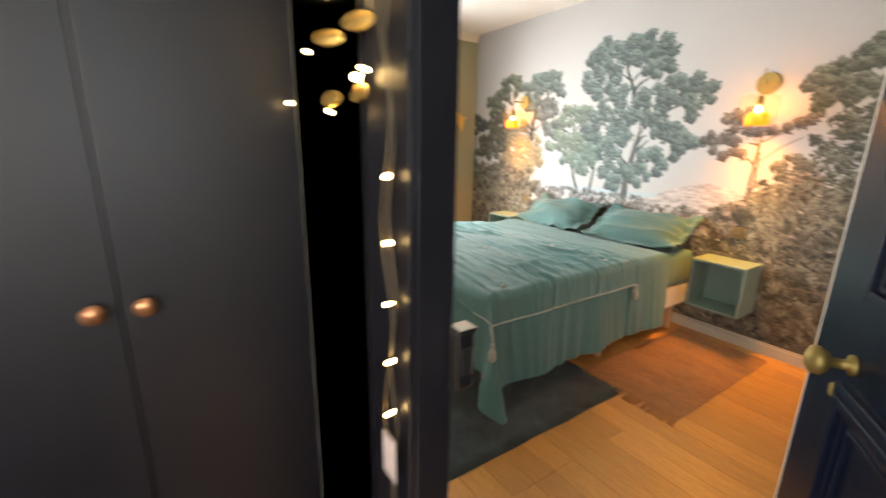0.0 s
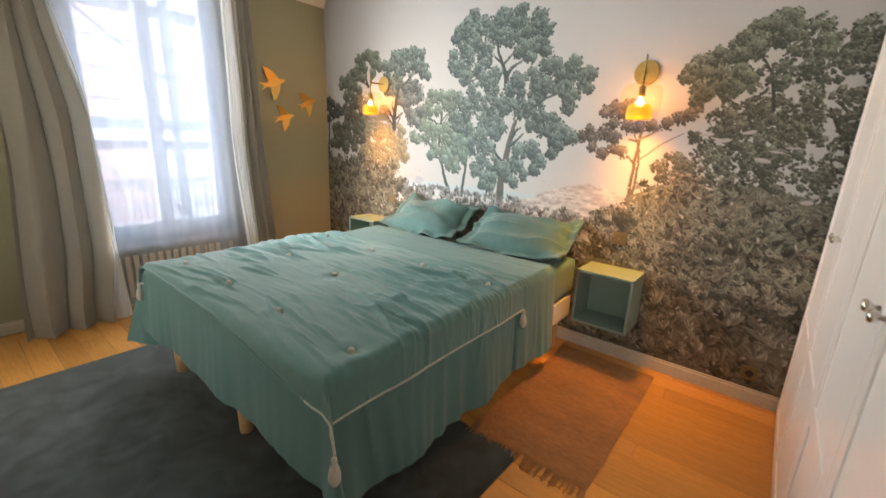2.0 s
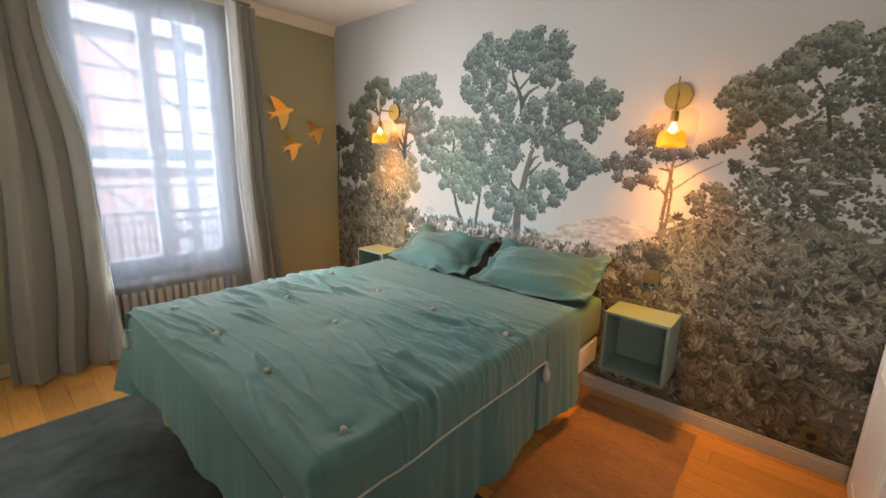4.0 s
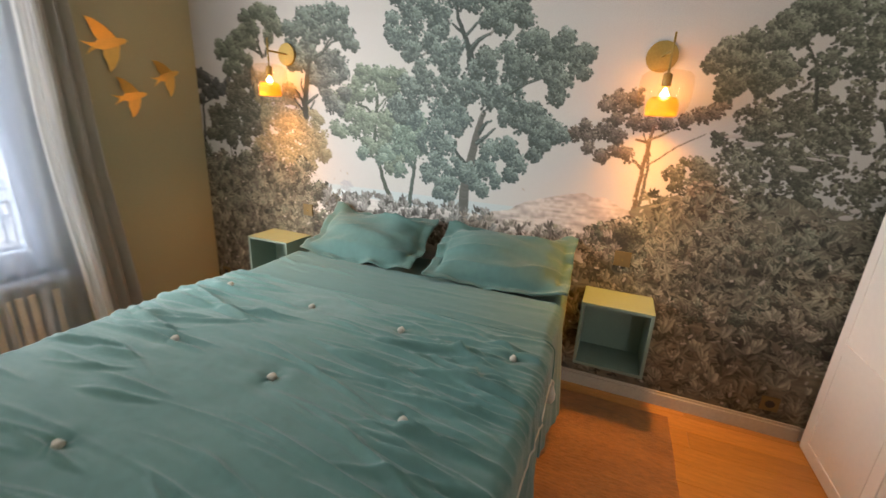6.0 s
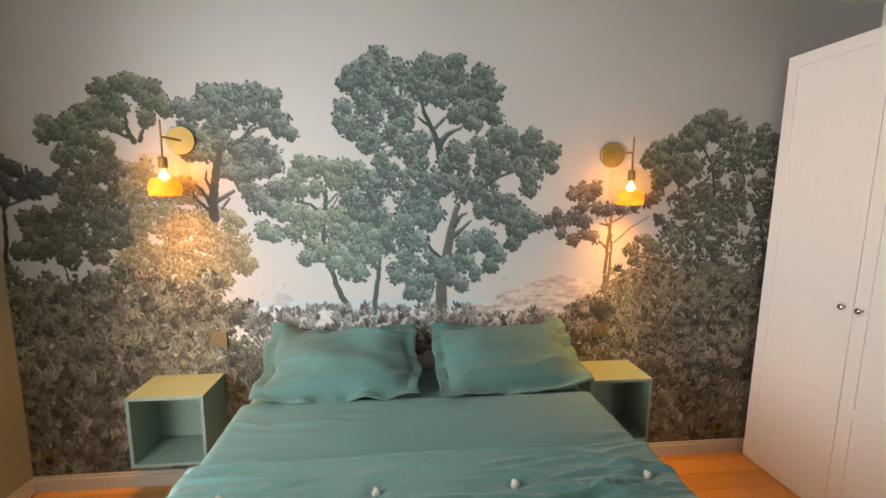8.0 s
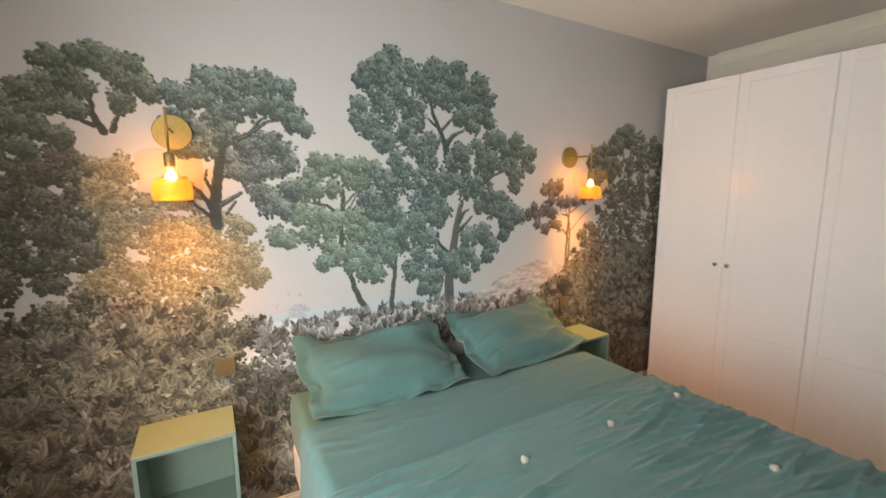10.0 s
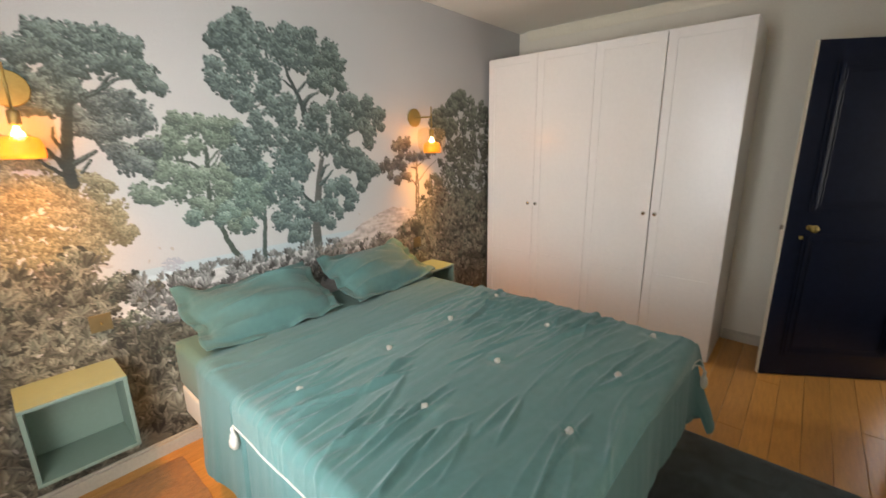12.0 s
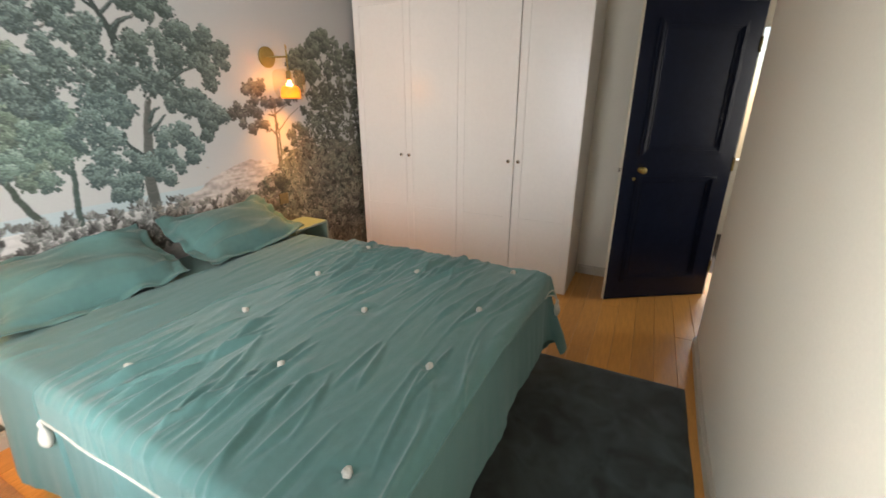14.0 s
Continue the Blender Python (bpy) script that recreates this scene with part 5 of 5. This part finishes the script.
def bed():
    b = thing("bed", 2.3, 2.22, 0, "double bed with box base on pine legs, dressed in teal", "bed")
    inv = Matrix.Translation((-2.3, -2.22, 0))

    def put(name, bm, mat, label="", smooth=False):
        bmesh.ops.transform(bm, matrix=inv, verts=bm.verts)
        return part(name, bm, mat, b, label, smooth)
    put("box_base", boxes(((BX0 + 0.02, BY0 + 0.01, 0.22), (BX1, BY1 - 0.01, 0.38)), bevel=0.012), "ticking", "off-white box base")
    put("mattress", boxes(((BX0 + 0.01, BY0 + 0.005, 0.385), (BX1 + 0.02, BY1 - 0.005, BTOP - 0.012)), bevel=0.045), "sheet", "mattress in an olive green fitted sheet", True)
    for x, y in ((1.36, 1.48), (1.36, 2.18), (1.36, 2.96), (2.35, 1.48), (2.35, 2.96), (3.22, 1.48), (3.22, 2.22), (3.22, 2.96)):
        put("leg", lathe([(0.026, 0), (0.030, 0.02), (0.034, 0.215)], 14, pose(x, y, 0)), "pine", smooth=True)


bed()


def linen_sheet():
    f = cover(BX0 - 0.40, 2.96, BY0 - 0.53, BY1 + 0.50, 0.010, 0.035, 0.6, seed=3, slit=True)
    g = sheet_mesh("linen_sheet", f, 230, 200)
    tagged(part("flat_sheet", g, "linen", smooth=True), "teal linen sheet over the bed, hanging almost to the floor", "bed sheet")


def slant(v):
    return 0.10 * max(0.0, min(1.0, (v - 1.45) / 0.7))


def quilt():
    q0, q1 = BY0 - 0.165, BY1 + 0.135
    f = cover(BX0 - 0.13, 2.53, q0, q1, 0.026, 0.018, 1.0, west_slant=slant, seed=11)
    root = thing("quilt", 1.9, 2.2, 0, "teal crinkled cotton quilt with white cord edging, pompoms and corner tassels", "quilt")
    inv = Matrix.Translation((-1.9, -2.2, 0))

    def put(name, bm, mat, label="", smooth=True):
        bmesh.ops.transform(bm, matrix=inv, verts=bm.verts)
        return part(name, bm, mat, root, label, smooth)
    bm = sheet_mesh("quilt", f, 280, 310)
    put("quilt_cover", bm, "quilt")
    n = 150
    for name, pts in (("edging", [f(k / n, 0) for k in range(n + 1)]), ("edging", [f(k / n, 1) for k in range(n + 1)]), ("edging", [f(1, k / n) for k in range(n + 1)]), ("edging", [f(0, k / n) for k in range(20)]), ("edging", [f(0, k / n) for k in range(20, n + 1)])):
        put(name, tube([p + Vector((0, 0, 0.0)) for p in pts], 0.0045, 6), "piping" if abs(pts[0].y - pts[-1].y) < 0.6 else "quilt")
    rng = random.Random(5)
    for x, y in POMPOMS:
        pm = bmesh.new()
        bmesh.ops.create_icosphere(pm, subdivisions=3, radius=0.0135)
        for v in pm.verts:
            v.co = v.co * (1 + 0.45 * nz(v.co.x * 130 + x * 9, v.co.y * 130, v.co.z * 130)) + Vector((x, y, BTOP + 0.033 + wrinkle(x, y)))
        put("pompom", pm, "piping", "small white pompom")
    for a, c in ((0, 0), (1, 0), (0, 1), (1, 1)):
        p = f(a, c) + Vector((-0.005, -0.004 if c == 0 else 0.004, 0))
        tm = lathe([(0.004, 0.0), (0.012, -0.008), (0.013, -0.02), (0.009, -0.028), (0.018, -0.045), (0.027, -0.075), (0.026, -0.10), (0.012, -0.122), (0.0, -0.124)], 14, Matrix.Translation(p) @ Matrix.Diagonal((0.75, 0.75, 0.85, 1)))
        for v in tm.verts:
            v.co.x += 0.003 * nz(v.co.z * 90, v.co.y * 90)
        put("tassel", tm, "piping", "white cord tassel")


linen_sheet()
quilt()


def pillow(x, y, z, tilt, yaw, seed, label):
    bm = bmesh.new()
    n, w, h = 60, 0.378, 0.228
    top, bot = [], []
    for side, rows in ((1, top), (-1, bot)):
        for i in range(n + 1):
            row = []
            for j in range(n + 1):
                u, v = 2 * i / n - 1, 2 * j / n - 1
                iu, iv = min(1, abs(u) / 0.86), min(1, abs(v) / 0.86)
                puff = 0.085 * (max(0, 1 - iu ** 2.6) * max(0, 1 - iv ** 2.6)) ** 0.55
                crush = 1 - 0.16 * (1 - abs(v)) ** 1.5 * u * u
                crush2 = 1 - 0.15 * (1 - abs(u)) * v * v
                px, py = u * h * crush2 + 0.02 * nz(v * 1.5, seed), v * w * crush + 0.03 * nz(u * 1.6, seed, 4)
                fold = 0.030 * nz(u * 1.3, v * 1.3, seed) + 0.012 * nz(u * 4, v * 2.6, seed + 2) + 0.060 * max(0, 0.25 + nz(u * 1.7, v * 1.1, seed + 9)) * (1 - abs(math.sin(u * 5.5 + v * 0.6 + 1.6 * nz(u * 1.3, v * 0.9, seed))) ** 0.4)
                edge = 0.028 * nz(u * 4, v * 4, seed + 5) * max(abs(u), abs(v)) ** 3
                pz = side * (0.003 + puff) + (fold * (1 if side > 0 else 0.3)) + edge + 0.03 * (u * u * v * v)
                row.append(bm.verts.new((px, py, pz)))
            rows.append(row)
    for i in range(n):
        for j in range(n):
            bm.faces.new((top[i][j], top[i + 1][j], top[i + 1][j + 1], top[i][j + 1]))
            bm.faces.new((bot[i][j], bot[i][j + 1], bot[i + 1][j + 1], bot[i + 1][j]))
    for k in range(n):
        for a, c in (((k, 0), (k + 1, 0)), ((k + 1, n), (k, n)), ((0, k + 1), (0, k)), ((n, k), (n, k + 1))):
            bm.faces.new((top[a[0]][a[1]], bot[a[0]][a[1]], bot[c[0]][c[1]], top[c[0]][c[1]]))
    bmesh.ops.recalc_face_normals(bm, faces=bm.faces)
    ob = part("pillow", bm, "pillowcase", smooth=True, m=pose(x, y, z, 0, -tilt, yaw))
    return tagged(ob, label, "pillow", "bed pillows")


pillow(3.165, 1.775, 0.768, 25, 4, 3, "teal linen pillow nearer the wardrobe, leaning on the wall")
pillow(3.155, 2.615, 0.772, 26, 0, 31, "teal linen pillow nearer the window, leaning on the wall")


# ---- floor coverings ----
def big_rug():
    f = lambda a, b: Vector((0.50 + 1.62 * a + 0.006 * nz(b * 9, 2), 1.12 + 2.35 * b + 0.006 * nz(a * 8, 7), 0.012 if 0 < a < 1 and 0 < b < 1 else 0.001))
    tagged(part("area_rug", sheet_mesh("area_rug", f, 60, 90), "rug", smooth=True), "dark slate green short-pile rug under the foot of the bed", "rug")


def jute_mat(x0, x1, y0, y1, fringe_x, label):
    r = thing("jute_mat", (x0 + x1) / 2, (y0 + y1) / 2, 0, label, "mat", "jute bedside mats")
    cx, cy = (x0 + x1) / 2, (y0 + y1) / 2

    def f(a, b):
        return Vector((x0 + (x1 - x0) * a - cx + 0.006 * nz(b * 7, a * 3), y0 + (y1 - y0) * b - cy + 0.006 * nz(a * 9, 4),
                       0.007 + 0.003 * math.sin(a * (x1 - x0) * 330) + 0.003 * nz(a * 6, b * 6)
                       + 0.0016 * math.sin(b * (y1 - y0) * 380 + 3.1 * int(a * (x1 - x0) * 52.5))))
    bm = sheet_mesh("weave", f, 300, 96)
    part("woven_body", bm, "jute", r, smooth=True)
    rng = random.Random(2)
    fr = bmesh.new()
    s = -1
    for k in range(70):
        y = y0 + (y1 - y0) * (k + rng.random()) / 70 - cy
        ln, dr = 0.04 + 0.05 * rng.random(), 0.03 * (rng.random() - 0.5)
        x = fringe_x - cx
        tube([(x + 0.01, y, 0.008), (x - ln * 0.5, y + dr * 0.6, 0.010), (x - ln, y + dr, 0.004)], 0.003, 5, fr)
    part("fringe", fr, "jute", r, "loose jute fringe", smooth=True)


big_rug()
jute_mat(2.12, 3.27, 0.80, 1.40, 2.12, "rust brown jute mat with frayed end, beside bed near wardrobe")
jute_mat(2.15, 3.29, 3.09, 4.20, 2.15, "rust brown woven jute mat beside bed near the window")


# ---- curtains ----
def curtain_panel(name, left, right, y, waves, amp, mat, seed, z0=0.02, z1=2.6, parent=None):
    def at(t, pts):
        for (za, xa), (zb, xb) in zip(pts, pts[1:]):
            if za >= t >= zb:
                f = (za - t) / (za - zb)
                f = f * f * (3 - 2 * f)
                return xa + (xb - xa) * f
        return pts[-1][1]

    def f(a, b):
        z = z1 + (z0 - z1) * b
        l, r = at(z, left), at(z, right)
        wob = 1.1 * nz(a * 3, b * 1.4, seed)
        ph = a * waves * 2 * math.pi + wob * 2
        am = amp * (0.55 + 0.6 * b) * (0.7 + 0.5 * nz(a * 5, b, seed + 3))
        x = l + (r - l) * a + 0.25 * am * math.sin(ph * 2)
        return Vector((x, y(z) + am * math.sin(ph) + 0.01 * nz(a * 9, b * 5, seed), z))
    return part(name, sheet_mesh(name, f, 150, 60), mat, parent, smooth=True)


ycur = lambda z: 4.14 - 0.14 * max(0.0, 1 - z / 1.6) ** 1.5
cl = thing("curtain", 1.1, 4.14, 0, "grey-beige linen curtain, gathered and drawn open, falling to the floor", "curtain", "window curtains")
for ob in (curtain_panel("curtain_cloth", [(2.6, 1.00), (1.4, 0.93), (0.0, 0.83)], [(2.6, 1.19), (2.2, 1.24), (1.4, 1.35), (0.6, 1.34), (0.0, 1.27)], ycur, 2.7, 0.085, "curtain", 4),
           curtain_panel("lining_edge", [(2.6, 1.19), (2.2, 1.245), (1.4, 1.352), (0.6, 1.34), (0.0, 1.27)], [(2.6, 1.22), (1.4, 1.375), (0.6, 1.385), (0.0, 1.40)], lambda z: ycur(z) + 0.012, 1.0, 0.02, "lining", 6)):
    ob.parent, ob.matrix_parent_inverse = cl, cl.matrix_world.inverted()
cr = thing("curtain", 2.45, 4.14, 0, "grey-beige linen curtain with white lining, beside the green wall", "curtain", "window curtains")
for ob in (curtain_panel("curtain_cloth", [(2.6, 2.365), (1.4, 2.37), (0.0, 2.44)], [(2.6, 2.55), (1.4, 2.585), (0.0, 2.67)], lambda z: 4.15, 3.0, 0.045, "curtain", 14),
           curtain_panel("lining_edge", [(2.6, 2.29), (1.4, 2.29), (0.0, 2.36)], [(2.6, 2.375), (1.4, 2.40), (0.0, 2.47)], lambda z: 4.10, 1.5, 0.015, "lining", 16)):
    ob.parent, ob.matrix_parent_inverse = cr, cr.matrix_world.inverted()
sh = curtain_panel("sheer_curtain", [(2.58, 1.16), (0, 1.24)], [(2.58, 2.36), (0, 2.40)], lambda z: 4.225, 13, 0.006, "sheer", 23, z0=0.03, z1=2.58)
tagged(sh, "white voile curtain across the window, letting daylight through", "sheer curtain")
rod = tagged(part("curtain_rod", tube([(0.75, 4.17, 2.625), (2.52, 4.17, 2.625)], 0.010, 12), "nickel", smooth=True), "thin dark metal curtain rod under the cornice", "curtain rod")
for x in (2.50, 2.515, 0.80):
    part("bracket", tube([(x, 4.279, 2.625), (x, 4.17, 2.625)], 0.006), "nickel", rod)
for k in range(9):
    for x0 in (1.0, 2.36):
        part("ring", lathe([(0.014, -0.002), (0.017, 0), (0.014, 0.002), (0.0135, 0)], 12, pose(x0 + 0.017 * k, 4.17, 2.622, 0, 90)), "nickel", rod)


def radiator():
    r = thing("radiator", 1.83, 4.24, 0.08, "cream enamelled column radiator under the window, behind the voile", "radiator")
    for k in range(16):
        x = -0.42 + k * 0.056
        part("column", boxes(((x - 0.019, -0.022, 0.0), (x + 0.019, 0.022, 0.34)), bevel=0.009), "radiator", r)
    part("rail", boxes(((-0.44, -0.012, 0.02), (0.46, 0.012, 0.045))), "radiator", r)


radiator()


# ---- swallows ----
def swallow(x, z, size, rz, label, flat=0.0):
    """A swallow cut from sheet metal, wings bent forward."""
    half = [(0.50, 0.02), (0.40, 0.07), (0.26, 0.09), (0.21, 0.18), (0.06, 0.38), (-0.16, 0.56), (-0.34, 0.64), (-0.27, 0.46), (-0.25, 0.28), (-0.18, 0.12), (-0.28, 0.07), (-0.44, 0.10), (-0.60, 0.16), (-0.42, 0.03)]
    pts = half + [(-0.38, 0.0)] + [(a, -b * 0.92) for a, b in half[::-1]]
    bm = bmesh.new()
    spine = [bm.verts.new((a * size, 0.0, 0.0)) for a in (0.50, 0.24, 0.02, -0.12, -0.38)]
    ring = []
    for a, b in pts:
        ring.append(bm.verts.new((a * size, abs(b) ** 1.3 * size * 0.35, b * size)))
    f = bm.faces.new(ring)
    bmesh.ops.delete(bm, geom=spine, context="VERTS")
    bmesh.ops.triangulate(bm, faces=[f])
    r = bmesh.ops.extrude_face_region(bm, geom=bm.faces[:])
    bmesh.ops.translate(bm, verts=[v for v in r["geom"] if isinstance(v, bmesh.types.BMVert)], vec=(0, -0.003, 0))
    bmesh.ops.recalc_face_normals(bm, faces=bm.faces)
    bmesh.ops.rotate(bm, verts=bm.verts, cent=(0, 0, 0), matrix=Matrix.Rotation(radians(-rz), 3, "Y"))
    bmesh.ops.scale(bm, verts=bm.verts, vec=(1, -1, 1))
    bmesh.ops.recalc_face_normals(bm, faces=bm.faces)
    return tagged(part("metal_swallow", bm, "gold", m=pose(x, NORTH - 0.004, z)), label, "wall ornament", "gold swallows")


swallow(2.80, 1.835, 0.25, 18, "gold sheet-metal swallow with spread wings, the largest one")
swallow(2.895, 1.535, 0.205, 14, "small gold sheet-metal swallow with spread wings on green wall")
swallow(3.15, 1.685, 0.20, 24, "small gold sheet-metal swallow in the shade beside the mural")


# ---- outside the window ----
structure("ground", boxes(((-60, 4.8, -9.2), (60, 140, -9.0))), "asphalt")


def balcony_guard():
    g = thing("balcony_guard", 1.83, 4.72, 0.50, "black cast-iron window guard with scrolls", "railing")
    for x in (-0.548, 0.548):
        for z in (0.05, 0.455):
            part("bracket", boxes(((x - 0.008, -0.09, z), (x + 0.008, 0.012, z + 0.015))), "iron", g)
    for z in (0.02, 0.36, 0.44):
        part("rail", boxes(((-0.55, -0.010, z), (0.55, 0.010, z + 0.015))), "iron", g)
    for k in range(21):
        x = -0.50 + k * 0.05
        part("baluster", tube([(x, 0, 0.03), (x, 0, 0.36)], 0.0055, 6), "iron", g)
    for k in range(10):
        x = -0.45 + k * 0.10
        for z, r in ((0.10, 0.028), (0.24, 0.028), (0.405, 0.02)):
            ring = [(x + r * math.cos(a * 0.524), 0, z + r * math.sin(a * 0.524)) for a in range(13)]
            part("scroll", tube(ring, 0.005, 5), "iron", g)


balcony_guard()


def opposite_house():
    h = thing("apartment_building", 2.0, 13.0, -9.0, "salmon and pale stone apartment building across the street", "building")
    part("wall", boxes(((-14, 0, 0), (2.4, 3, 20))), "pink", h)
    part("wall", boxes(((2.4, 0, 0), (14, 3, 20))), "stone", h)
    for lv in range(6):
        z = 1.0 + lv * 3.1
        part("string_course", boxes(((-14, -0.25, z - 0.25), (14, 0, z))), "stone", h)
        for k in range(9):
            x = -9.6 + k * 2.3
            if 1.0 < x < 6:
                continue
            w = part("window", boxes(((x, -0.06, z + 0.7), (x + 1.2, 0.0, z + 2.6))), "sash", h)
            part("pane", boxes(((x + 0.08, -0.075, z + 0.78), (x + 0.56, -0.062, z + 2.52)), ((x + 0.64, -0.075, z + 0.78), (x + 1.12, -0.062, z + 2.52))), "darkpane", w)
            part("guard", boxes(((x - 0.05, -0.22, z + 1.5), (x + 1.25, -0.18, z + 1.55)), ((x - 0.05, -0.22, z + 0.72), (x + 1.25, -0.18, z + 0.77)), *[((x + i * 0.15, -0.21, z + 0.75), (x + i * 0.15 + 0.03, -0.19, z + 1.5)) for i in range(9)]), "iron", w)


opposite_house()


def steel_stair():
    s = thing("steel_frame", 2.6, 7.2, -9.0, "grey steel frame with crosswise rails outside the window", "steel frame")
    for x in (-1.6, 0.35, 2.2):
        part("post", boxes(((x - 0.05, -0.05, 0), (x + 0.05, 0.05, 14))), "steel", s)
    for k in range(19):
        z = 8.9 + k * 0.36
        part("rail", boxes(((-1.6, -0.03, z), (2.2, 0.03, z + (0.16 if k in (4, 9, 14) else 0.035)))), "steel", s)
    for z in (9.2, 11.0):
        part("brace", tube([(-1.55, 0, z + 1.5), (0.3, 0, z)], 0.02, 6), "steel", s)


steel_stair()
lay_planks()
